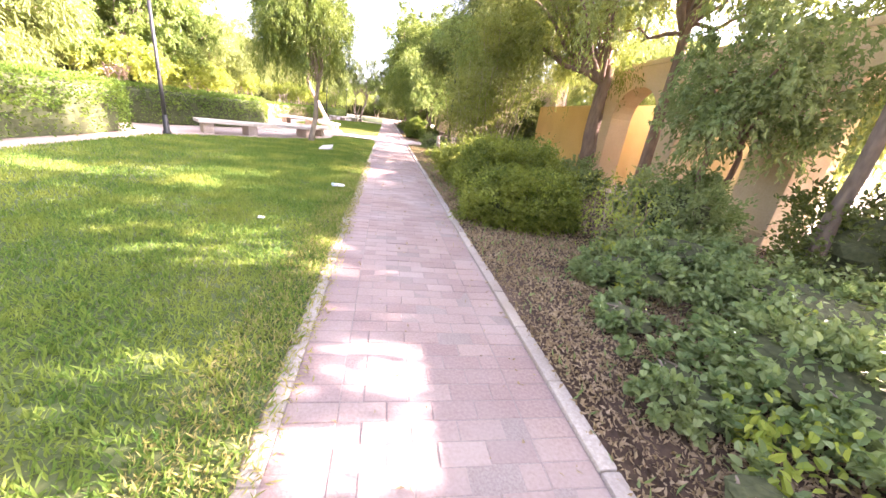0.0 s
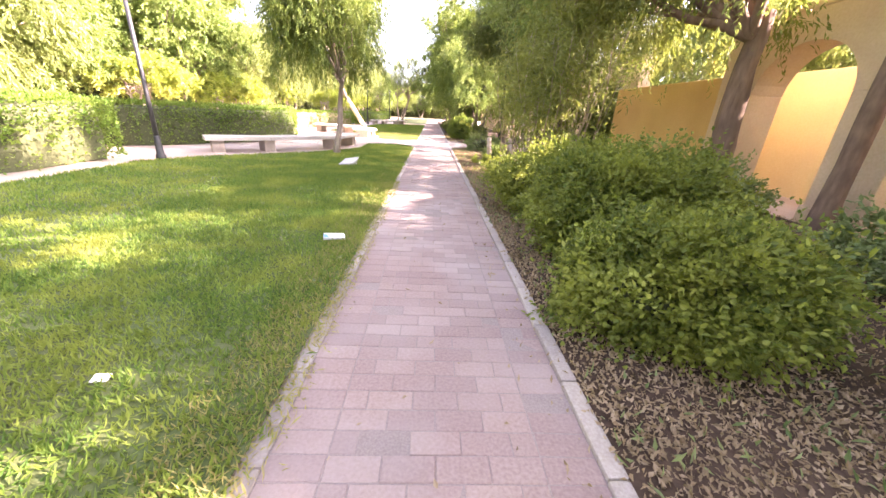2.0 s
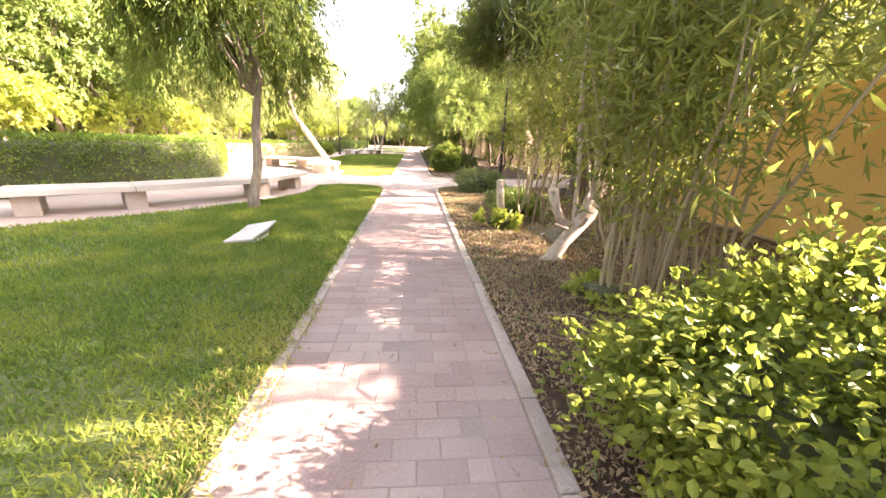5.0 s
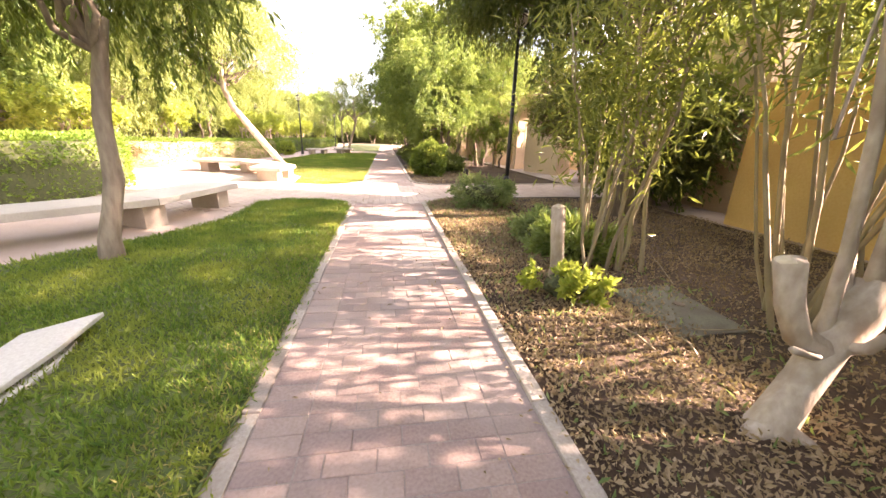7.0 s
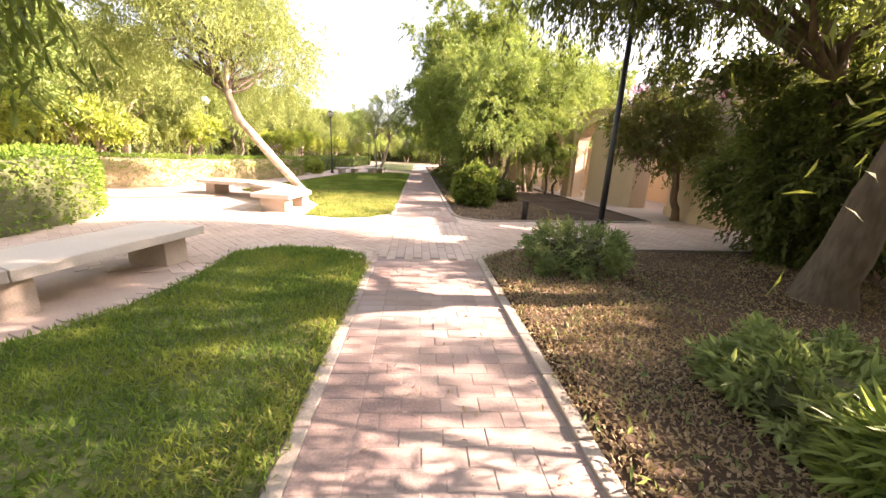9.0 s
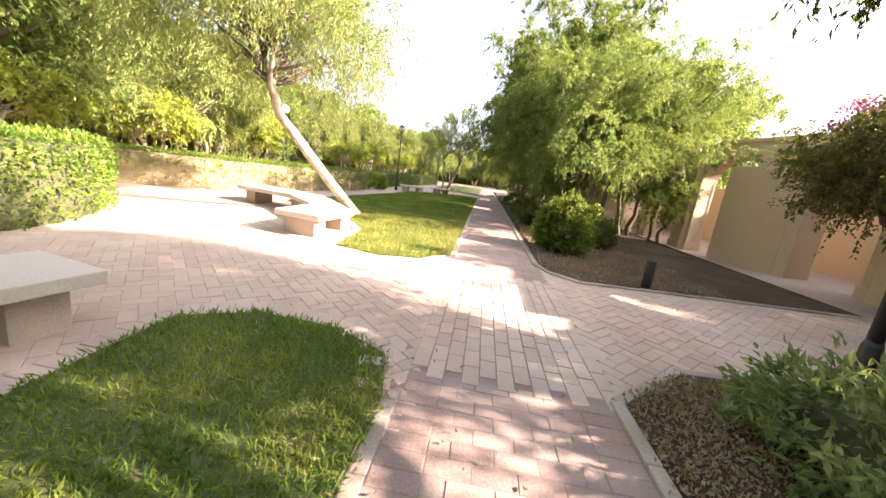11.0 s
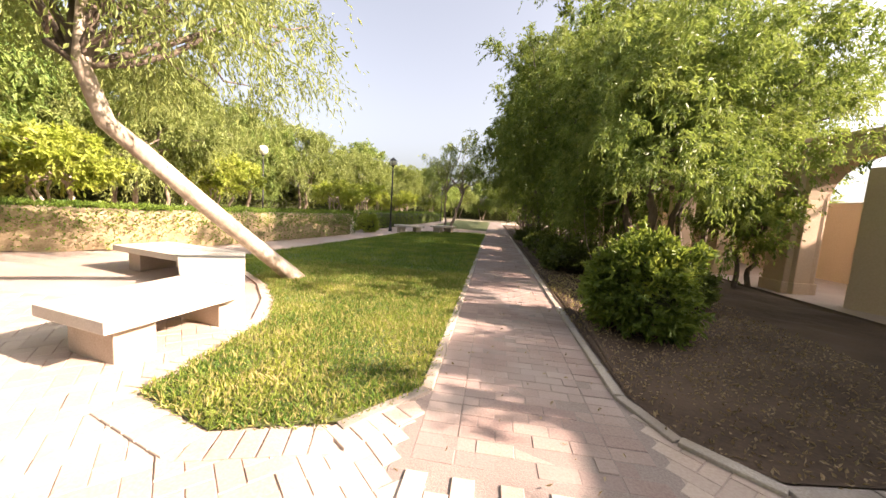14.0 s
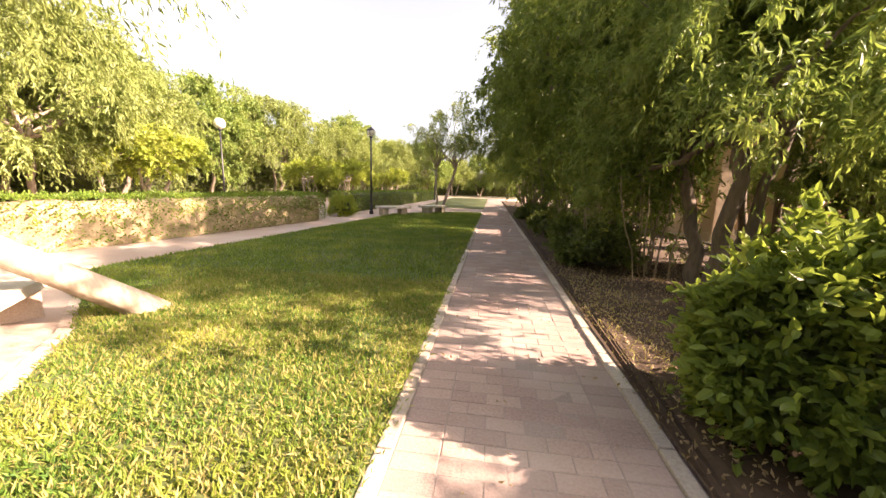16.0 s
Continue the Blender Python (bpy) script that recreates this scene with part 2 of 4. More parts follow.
def tube_arrays(points, radii, seg=8, rough=0.0):
    """A tapered limb through points: vertices and quads, closed at its end by a narrow ring."""
    pts = [Vector(p) for p in points]
    vs, fs = [], []
    side = Vector((1, 0.13, 0.07))
    for i, p in enumerate(pts):
        way = (pts[min(i + 1, len(pts) - 1)] - pts[max(i - 1, 0)]).normalized()
        u = (side - way * side.dot(way)).normalized()
        w = way.cross(u)
        for k in range(seg):
            a = 2 * math.pi * k / seg
            r = radii[i] * (1 + rough * noise.noise(Vector((p.x * 3 + k * 1.7, p.y * 3, p.z * 3))))
            vs.append(p + (u * math.cos(a) + w * math.sin(a)) * r)
    for i in range(len(pts) - 1):
        for k in range(seg):
            fs.append((i * seg + k, i * seg + (k + 1) % seg, (i + 1) * seg + (k + 1) % seg, (i + 1) * seg + k))
    n = len(vs)
    tip = pts[-1] + (pts[-1] - pts[-2]).normalized() * radii[-1] * 0.4
    vs += [tip] * seg
    for k in range(seg):
        fs.append((n - seg + k, n - seg + (k + 1) % seg, n + (k + 1) % seg, n + k))
    return np.array([tuple(v) for v in vs]), np.array(fs)


def join_arrays(items):
    vs, fs, n = [], [], 0
    for v, f in items:
        vs.append(v)
        fs.append(f + n)
        n += len(v)
    return np.concatenate(vs), np.concatenate(fs)


def bent(a, b, sag=0.0, wobble=0.1, n=6, seed=0):
    """Points from a to b, sagging or rising in the middle and wobbling."""
    a, b = np.array(a, float), np.array(b, float)
    r = np.random.default_rng(seed)
    out = []
    for i in range(n + 1):
        s = i / n
        p = a + (b - a) * s
        p[2] += sag * 4 * s * (1 - s)
        if 0 < i < n:
            p += r.normal(0, wobble, 3) * 0.5
        out.append(tuple(p))
    return out


def leaf_arrays(pts, length, width, rise=0.0, droop=0.0, r=rng, spread=1.0, along=None, round_leaf=False, face=None):
    """One folded blade for each point. rise, droop: how far they point up or hang down; face: where their upper sides look."""
    n = len(pts)
    d = r.normal(size=(n, 3)) * spread
    d[:, 2] += rise - droop
    if along is not None:
        d = d * 0.5 + along
    d /= np.linalg.norm(d, axis=1, keepdims=True) + 1e-9
    s = np.cross(d, r.normal(size=(n, 3)) * (1.0 if face is None else 0.45) + (0.0 if face is None else face))
    s /= np.linalg.norm(s, axis=1, keepdims=True) + 1e-9
    up = np.cross(s, d)
    ln = (length * r.uniform(0.6, 1.3, n))[:, None]
    wd = (width * r.uniform(0.7, 1.25, n))[:, None]
    if round_leaf:
        v = np.empty((n, 6, 3))
        v[:, 0] = pts
        for k, (a, b, sg) in enumerate(((0.28, 0.9, 1), (0.72, 0.75, 1), (1.0, 0.0, 0), (0.72, 0.75, -1), (0.28, 0.9, -1))):
            v[:, k + 1] = pts + d * ln * a + s * wd * 0.5 * b * sg + up * (wd * 0.2 * b - ln * 0.15 * a * a)
        base = np.arange(n)[:, None] * 6
        return v.reshape(-1, 3), np.concatenate([base + (0, 1, 2, 3), base + (0, 3, 4, 5)])
    v = np.empty((n, 4, 3))
    v[:, 0] = pts
    v[:, 1] = pts + d * ln * 0.45 + s * wd * 0.5 + up * wd * 0.18
    v[:, 2] = pts + d * ln - up * ln * 0.12
    v[:, 3] = pts + d * ln * 0.45 - s * wd * 0.5 + up * wd * 0.18
    return v.reshape(-1, 3), np.arange(n * 4).reshape(n, 4)


def clumps(centre, radii, n_clumps, per, size, seed, low=-1.0, hollow=0.5, flat=0.75, bumps=0.22):
    """Points in uneven clumps over an ellipsoid, denser towards its skin."""
    r = np.random.default_rng(seed)
    d = r.normal(size=(n_clumps * 3, 3))
    d /= np.linalg.norm(d, axis=1, keepdims=True)
    d = d[d[:, 2] > low][:n_clumps]
    k = np.array([1 + bumps * 2 * noise.noise(Vector(tuple(x * 1.6 + seed))) for x in d])
    rad = (hollow + (1 - hollow) * r.random(len(d)) ** 0.5) * k
    c = np.array(centre) + d * rad[:, None] * np.array(radii)
    sz = size * r.uniform(0.6, 1.35, len(d))
    p = np.repeat(c, per, axis=0) + r.normal(size=(len(d) * per, 3)) * np.repeat(sz, per)[:, None] * np.array((1, 1, flat)) * 0.55
    return p, c


def sprays(c, centre, length, twigs, per, seed, droop=0.6):
    """Leaf places and directions along thin twigs that arch outwards and down from each clump's heart."""
    r = np.random.default_rng(seed)
    o = np.repeat(c - np.asarray(centre), twigs, axis=0)
    o /= np.linalg.norm(o, axis=1, keepdims=True) + 1e-9
    m = len(o)
    d = o * 0.55 + r.normal(0, 0.55, (m, 3))
    d[:, 2] += 0.15
    d /= np.linalg.norm(d, axis=1, keepdims=True)
    ln = length * r.uniform(0.55, 1.35, m)
    start = np.repeat(c, twigs, axis=0) + r.normal(0, length * 0.22, (m, 3))
    s = (np.arange(per) + r.random((m, per))) / per
    sag = np.array((0, 0, -droop))
    p = start[:, None] + d[:, None] * (s * ln[:, None])[..., None] + sag * (s ** 2 * ln[:, None])[..., None]
    way = d[:, None] + sag * (2 * s)[..., None] + r.normal(0, 0.35, (m, per, 3))
    p += r.normal(0, length * 0.045, p.shape)
    return p.reshape(-1, 3), way.reshape(-1, 3)


def strands(starts, length, per, seed, sway=0.12):
    """Points along hanging strands."""
    r = np.random.default_rng(seed)
    s = np.tile(np.linspace(0, 1, per), len(starts))
    ln = np.repeat(length * r.uniform(0.4, 1.2, len(starts)), per)
    out = np.repeat(np.asarray(starts), per, axis=0)
    lean = np.repeat(r.normal(0, sway, (len(starts), 2)), per, axis=0)
    out[:, :2] += lean * (s * ln)[:, None] + r.normal(0, 0.025, (len(out), 2))
    out[:, 2] -= s * ln
    return out


def inside(poly, x, y):
    px, py = np.array(poly).T
    hit = np.zeros(np.shape(x), bool)
    j = len(px) - 1
    for i in range(len(px)):
        c = ((py[i] > y) != (py[j] > y)) & (x < (px[j] - px[i]) * (y - py[i]) / (py[j] - py[i] + 1e-12) + px[i])
        hit ^= c
        j = i
    return hit


def sheet(name, poly, z, mat, label, category, step=0.5, lift=0.0, kind="structure"):
    """A flat or gently uneven piece of ground on an outline."""
    bm = bmesh.new()
    pts = [Vector(p) for p in poly]
    n = len(pts)
    if lift:
        xs, ys = np.array(poly).T
        gx, gy = np.meshgrid(np.arange(xs.min() + step / 2, xs.max(), step), np.arange(ys.min() + step / 2, ys.max(), step))
        ok = inside(poly, gx.ravel(), gy.ravel())
        pts += [Vector(p) for p in zip(gx.ravel()[ok], gy.ravel()[ok])]
    cv, _, cf, *_ = geometry.delaunay_2d_cdt(pts, [(i, (i + 1) % n) for i in range(n)], [list(range(n))], 1, 0.0001)
    vs = [bm.verts.new((p.x, p.y, z + (lift * noise.noise(Vector((p.x * 1.3, p.y * 1.3, 0))) if lift else 0))) for p in cv]
    for f in cf:
        bm.faces.new([vs[i] for i in f])
    bmesh.ops.recalc_face_normals(bm, faces=bm.faces[:])
    for g in bm.faces:
        if g.normal.z < 0:
            g.normal_flip()
    return tagged(part(name, bm, mat), label, category, "", kind)


# ---- ground, lawns, paths ----
PX0, PX1 = -0.52, 1.22
LAWN_A = [(PX0, -9), (PX0, 18.95), (-0.66, 19.5), (-1.2, 19.8), (-2.0, 19.85), (-2.55, 19.5), (-2.5, 18.2), (-2.6, 17.45), (-3.0, 16.6), (-4.1, 15.1), (-5.4, 13.9), (-6.2, 13.0), (-6.75, 12.0), (-6.8, 9), (-6.6, -9)]
LAWN_B = [(PX0, 23.55), (PX0, 45.5), (-1.5, 45.9), (-3.5, 44.6), (-5.2, 42.5), (-5.6, 37), (-6.4, 29), (-6.4, 27.9), (-4.9, 27.2), (-3.9, 26.4), (-3.2, 25.55), (-2.7, 24.7), (-2.55, 22.95), (-1.75, 22.68), (-0.95, 22.95)]
BED_A = [(PX1, -9), (PX1, 19.45), (1.9, 20.05), (4.7, 20.27), (6.9, 20.4), (6.9, -9)]
BED_B = [(PX1, 23.85), (1.4, 23.35), (1.8, 22.98), (3.4, 23.2), (6.9, 23.6), (6.9, 70), (PX1, 70)]
LAWN_C = [(PX0, 50.0), (PX0, 80), (-6, 80), (-5.6, 53), (-4, 50.6)]

sheet("ground", [(-300, -300), (300, -300), (300, 400), (-300, 400)], -0.07, GROUND, "dry sandy ground of the park", "ground")
sheet("pavement", [(-16, -9), (16, -9), (16, 82), (-16, 82)], -0.014, PAVER, "sandy paved walk and plaza of the park", "pavement")
lawn_a = sheet("lawn_south", LAWN_A, 0.016, TURF, "shaded green lawn along the brick path", "lawn", 0.5, 0.02)
lawn_b = sheet("lawn_north", LAWN_B, 0.016, TURF, "sunlit green lawn beyond the plaza", "lawn", 0.5, 0.02)
lawn_c = sheet("lawn_far", LAWN_C, 0.0, TURF, "far green lawn beside the path", "lawn", 1.0, 0.02)
sheet("soil_bed_south", BED_A, 0.025, SOIL, "dry brown soil bed strewn with dead leaves", "soil bed", 0.35, 0.05)
sheet("soil_bed_north", BED_B, 0.025, SOIL, "brown soil bed beyond the plaza", "soil bed", 0.4, 0.05)
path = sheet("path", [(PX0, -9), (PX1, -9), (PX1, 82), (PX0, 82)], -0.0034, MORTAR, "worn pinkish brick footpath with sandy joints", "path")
plaza = sheet("plaza", [(-8.2, 18.5), (8.2, 18.5), (8.2, 24.7), (-8.2, 24.7)], -0.008, JOINT, "brick-paved crossing in full sun", "plaza")


def kerb_run(points, name, label, width=0.10, stone=0.62, top=0.035):
    """A row of kerb stones along a line."""
    root = tagged(new(name), label, "kerb", "kerbs along the lawns and beds", "structure")
    for (x0, y0), (x1, y1) in zip(points, points[1:]):
        ln = math.hypot(x1 - x0, y1 - y0)
        n = max(1, round(ln / stone))
        ang = math.degrees(math.atan2(y1 - y0, x1 - x0))
        for i in range(n):
            s = (i + 0.5) / n
            bm = box(0, 0, 0, ln / n - 0.008, width, 0.12, 0.012)
            ob = part("kerb_stone", bm, KERB, root)
            ob.matrix_basis = pose(x0 + (x1 - x0) * s, y0 + (y1 - y0) * s, top - 0.06 + random.uniform(-0.006, 0.004), random.uniform(-1, 1), random.uniform(-0.6, 0.6), ang + random.uniform(-0.5, 0.5))
    return root


kerb_run([(PX0 + 0.05, -2), (PX0 + 0.05, 18.95)], "kerb_lawn_south", "low worn concrete kerb between lawn and path", top=0.010)
kerb_run([(PX1 - 0.05, -2), (PX1 - 0.05, 19.4), (1.95, 20.1), (4.7, 20.32), (6.8, 20.45)], "kerb_bed_south", "low concrete kerb between soil bed and path", top=0.03)
kerb_run([(-0.95, 22.9), (PX0 + 0.05, 23.55), (PX0 + 0.05, 46)], "kerb_lawn_north", "pale concrete kerb of the sunlit lawn", top=0.025)
kerb_run([(6.8, 23.55), (3.4, 23.15), (1.8, 22.93), (1.38, 23.3), (PX1 - 0.05, 23.85), (PX1 - 0.05, 46)], "kerb_bed_north", "pale concrete kerb round the soil bed", top=0.03)


# ---- walls and arcade ----
def arcade(name, x, y0, n, pitch, pier, rise, top, thick, mat, label):
    """A wall of piers and round arches along y, with a plain capping."""
    root = tagged(new(name), label, "arcade wall", "", "structure")
    for i in range(n + 1):
        yc = y0 + i * pitch
        part("pier", box(x, yc, rise / 2 - 0.05, thick, pier, rise + 0.1, 0.02), mat, root)
        part("pier_foot", box(x, yc, 0.12, thick + 0.08, pier + 0.08, 0.3, 0.02), mat, root)
    for yc in (y0 - pier / 4, y0 + n * pitch + pier / 4):
        part("pier_head", box(x, yc, (rise + top) / 2, thick, pier / 2, top - rise), mat, root)
    for i in range(n):
        a, b = y0 + i * pitch + pier / 2, y0 + (i + 1) * pitch - pier / 2
        rad = (b - a) / 2
        curve = [(a - pier / 2, rise), (a, rise)] + [(a + rad - rad * math.cos(math.pi * k / 14), rise + rad * 0.9 * math.sin(math.pi * k / 14)) for k in range(1, 14)] + [(b, rise), (b + pier / 2, rise)]
        bm = bmesh.new()
        rows = []
        for xx in (x - thick / 2, x + thick / 2):
            rows.append(([bm.verts.new((xx, p, q)) for p, q in curve], [bm.verts.new((xx, p, top)) for p, q in curve]))
        m = len(curve)
        for k in range(m - 1):
            bm.faces.new((rows[0][0][k], rows[0][0][k + 1], rows[0][1][k + 1], rows[0][1][k]))
            bm.faces.new((rows[1][0][k + 1], rows[1][0][k], rows[1][1][k], rows[1][1][k + 1]))
            bm.faces.new((rows[0][0][k + 1], rows[0][0][k], rows[1][0][k], rows[1][0][k + 1]))
            bm.faces.new((rows[0][1][k], rows[0][1][k + 1], rows[1][1][k + 1], rows[1][1][k]))
        bmesh.ops.recalc_face_normals(bm, faces=bm.faces[:])
        part("arch", bm, mat, root)
    part("capping", box(x, y0 + n * pitch / 2, top + 0.06, thick + 0.1, n * pitch + pier, 0.12, 0.02), mat, root)
    return root


def wall(name, ax, ay, bx, by, height, thick, mat, label):
    ln, ang = math.hypot(bx - ax, by - ay), math.degrees(math.atan2(by - ay, bx - ax))
    ob = part(name, box(0, 0, height / 2 - 0.05, ln, thick, height + 0.1, 0.025), mat)
    ob.matrix_basis = pose((ax + bx) / 2, (ay + by) / 2, 0, 0, 0, ang)
    return tagged(ob, label, "wall", "", "structure")


arcade("wall_arcade_south", 7.4, -5.90, 6, 2.9, 0.95, 2.2, 3.6, 0.7, SANDWALL, "sand-coloured plastered arcade wall with round arches")
wall("wall_ochre", 7.45, 11.95, 7.45, 17.2, 2.65, 0.5, OCHRE, "plain shaded ochre plaster wall")
wall("wall_back_south", 9.4, 6.3, 9.4, 19.0, 2.9, 0.3, LITWALL, "plain ochre wall behind the arcade, coloured pale as if lit")
wall("wall_cream", 7.74, 29.4, 8.38, 27.5, 2.95, 0.35, CREAM, "low cream plaster wall beside the soil bed")
tagged(part("wall_pier", box(8.66, 27.4, 1.45, 0.82, 0.34, 3.0, 0.025, 15), CREAM), "square cream pier at the end of the low wall", "pier", "", "structure")
wall("wall_back_gate", 11.5, 19.8, 11.5, 25.9, 2.6, 0.3, LITWALL, "ochre plaster wall behind the archway, coloured pale as if lit")
arcade("wall_arcade_north", 7.7, 31.05, 9, 2.85, 0.7, 2.45, 3.7, 0.7, CREAM, "cream plastered arcade wall with round arches")
arcade("wall_arcade_end", 0, 0, 2, 2.85, 0.7, 2.35, 3.7, 0.6, CREAM, "slanting cream arcade behind the low wall").matrix_basis = pose(9.17, 25.49, 0, 0, 0, 14.7)
wall("wall_gate_side", 8.55, 23.86, 8.72, 25.2, 4.15, 0.5, CREAM, "thick cream plaster wall beside the cross walk")
# Archway and south wall are added; opening and tops shape the sun patch.
arcade("wall_gate", 8.5, 21.12, 1, 2.28, 0.9, 3.1, 4.03, 0.7, CREAM, "tall cream archway added over the cross walk to shape the sunlight")
wall("shade_wall_south", 8.55, 18.0, 8.55, 20.64, 4.0, 0.5, CREAM, "thick cream wall added south of the archway to block sun")
for i, (x, y) in enumerate(((10.3, 25.2), (10.4, 19.5))):
    tagged(part("gate_pier", box(x, y, 1.5, 0.8, 0.7, 3.1, 0.025), CREAM), "square cream plaster pier beside the cross walk", "pier", "piers of the cross walk", "structure")
wall("wall_back_north", 11.5, 26.0, 11.5, 60, 2.6, 0.3, CREAM, "cream boundary wall behind the arcade")


# ---- benches ----
def stone_bench(outer, inner, label, top=0.46, thick=0.11, name="stone_bench"):
    """A bench of wide stone slabs laid end to end on block legs; outer and inner are its edges in plan."""
    root = thing(name, (outer[0][0], outer[0][1], 0), label, "bench", "stone benches round the plaza")
    ox, oy = outer[0]
    for i in range(len(outer) - 1):
        a, b, c, d = (np.array(p) - (ox, oy) for p in (outer[i], outer[i + 1], inner[i + 1], inner[i]))
        g = (b - a) / np.linalg.norm(b - a) * 0.006
        part("seat_slab", prism([tuple(a + g), tuple(b - g), tuple(c - g), tuple(d + g)], top - thick, top, 0.012), STONE, root, "pale stone seat slab with worn edges")
    n = len(outer)
    for i in range(n):
        p, q = np.array(outer[i]) - (ox, oy), np.array(inner[i]) - (ox, oy)
        if i == 0:
            s = np.array(outer[1]) - outer[0]
            e = 0.16
        elif i == n - 1:
            s = np.array(outer[-2]) - outer[-1]
            e = 0.16
        else:
            s, e = np.array((0.0, 0.0001)), 0
        mid = (p + q) / 2 + s / (np.linalg.norm(s) + 1e-9) * (0.34 if e else 0)
        w = np.linalg.norm(q - p)
        ang = math.degrees(math.atan2(*(q - p)[::-1]))
        part("leg", box(mid[0], mid[1], (top - thick) / 2 - 0.03, w * 0.66, 0.34, top - thick + 0.05, 0.015, ang), LEGSTONE, root, "rough stone block leg")
    return root


def offset(line, d):
    """The line shifted d to its left."""
    out = []
    for i, p in enumerate(line):
        a, b = np.array(line[max(i - 1, 0)]), np.array(line[min(i + 1, len(line) - 1)])
        w = (b - a) / np.linalg.norm(b - a)
        out.append((p[0] - w[1] * d, p[1] + w[0] * d))
    return out


OUT_A = [(-6.45, 14.15), (-4.95, 15.2), (-3.22, 17.15), (-2.82, 19.2)]
stone_bench(OUT_A, offset(OUT_A, 0.85), "curved grey stone bench of three slabs beside the shaded lawn")
stone_bench([(-3.0, 23.05), (-2.85, 24.45), (-4.75, 26.95), (-6.95, 27.45)], [(-4.0, 23.25), (-3.98, 24.72), (-5.3, 26.0), (-7.15, 26.45)], "wide pale stone bench of three slabs in full sun")
OUT_C = [(-5.55, 41.1), (-4.2, 42.2)]
stone_bench(OUT_C, offset(OUT_C, 0.8), "far stone bench at the end of the lawn")
OUT_D = [(-3.4, 43.2), (-2.5, 44.9)]
stone_bench(OUT_D, offset(OUT_D, 0.8), "far stone bench beside the path")


# ---- lamps, bollard, loose things ----
def street_lamp(x, y, height=4.4, label="slim black park lamp post with a round lantern", pale=False):
    root = thing("street_lamp", (x, y, 0), label, "street lamp", "park lamps")
    part("base", lathe([(0.11, -0.03), (0.11, 0.12), (0.085, 0.16), (0.07, 0.55), (0.055, 0.6)], 16), BLACK, root, "", True)
    part("pole", lathe([(0.055, 0.55), (0.05, 1.5), (0.042, height - 0.45)], 14), BLACK, root, "", True)
    part("collar", lathe([(0.05, height - 0.47), (0.09, height - 0.42), (0.09, height - 0.38), (0.06, height - 0.36)], 16), BLACK, root)
    rr = 0.3 if pale else 0.2
    prof = [(max(0.02, rr * math.sin(math.pi * k / 12)), height - 0.37 + rr - rr * math.cos(math.pi * k / 12)) for k in range(13)]
    lamp_globe = part("globe", lathe(prof, 20), GLOBE, root, "milky round lamp globe", True)
    if not pale:
        cage = part("cap", lathe([(0.21, height - 0.10), (0.19, height - 0.04), (0.08, height + 0.05), (0.03, height + 0.10)], 16), BLACK, root)
        for k in range(4):
            a = math.pi / 2 * k
            pts = [(0.23 * math.cos(a) * math.sin(u), 0.23 * math.sin(a) * math.sin(u), height - 0.17 - 0.22 * math.cos(u)) for u in np.linspace(0.2, 1.9, 7)]
            put("bar", mesh_np("bar", *tube_arrays(pts, [0.012] * 7, 6), BLACK), lamp_globe)
    return root


street_lamp(-6.55, 12.4)
street_lamp(3.45, 20.12)
street_lamp(-6.35, 42.0)
street_lamp(-15.1, 42.1, 4.7, "far park lamp with a large pale globe", True)
street_lamp(-14.8, 58.2, 4.7, "far park lamp with a large pale globe", True)
street_lamp(-6.8, 66)

bollard = thing("bollard", (3.06, 23.33, 0), "short dark brown round metal bollard at the soil bed", "bollard")
part("post", lathe([(0.08, -0.03), (0.08, 0.47), (0.077, 0.49)], 24), BOLLARD, bollard, "", True)
part("cap", lathe([(0.084, 0.47), (0.086, 0.495), (0.078, 0.515), (0.05, 0.52)], 24), BOLLARD, bollard, "slightly wider bollard cap")

board = thing("board", (-2.0, 13.3, 0.0), "pale weathered slab lying tilted on the grass", "slab")
bm = prism([(-0.2, -0.48), (0.17, -0.44), (0.19, 0.1), (0.15, 0.56), (-0.21, 0.34), (-0.19, 0.0)], 0.05, 0.085, 0.006)
part("panel", bm, BOARD, board).matrix_basis = pose(0, 0, 0.02, 3, -4, 0)
part("under_panel", prism([(-0.14, -0.4), (0.15, -0.38), (0.19, 0.0), (0.12, 0.3), (-0.1, 0.3)], 0.005, 0.035, 0.005), BOARD, board, "darker broken slab below").matrix_basis = pose(0.02, 0, 0.01, 1, 1, 4)

cover = thing("inspection_cover", (2.95, 13.68, 0.015), "flat grey concrete cover sunk in the soil", "cover")
part("slab", prism([(-0.36, -0.5), (0.33, -0.46), (0.34, 0.5), (-0.36, 0.44)], -0.05, 0.025, 0.01), COVER, cover)
part("lift_ring", lathe([(0.05, 0.024), (0.05, 0.032), (0.03, 0.034)], 12, None, (0.1, 0.05)), DARKBARK, cover, "small rusty lifting point")

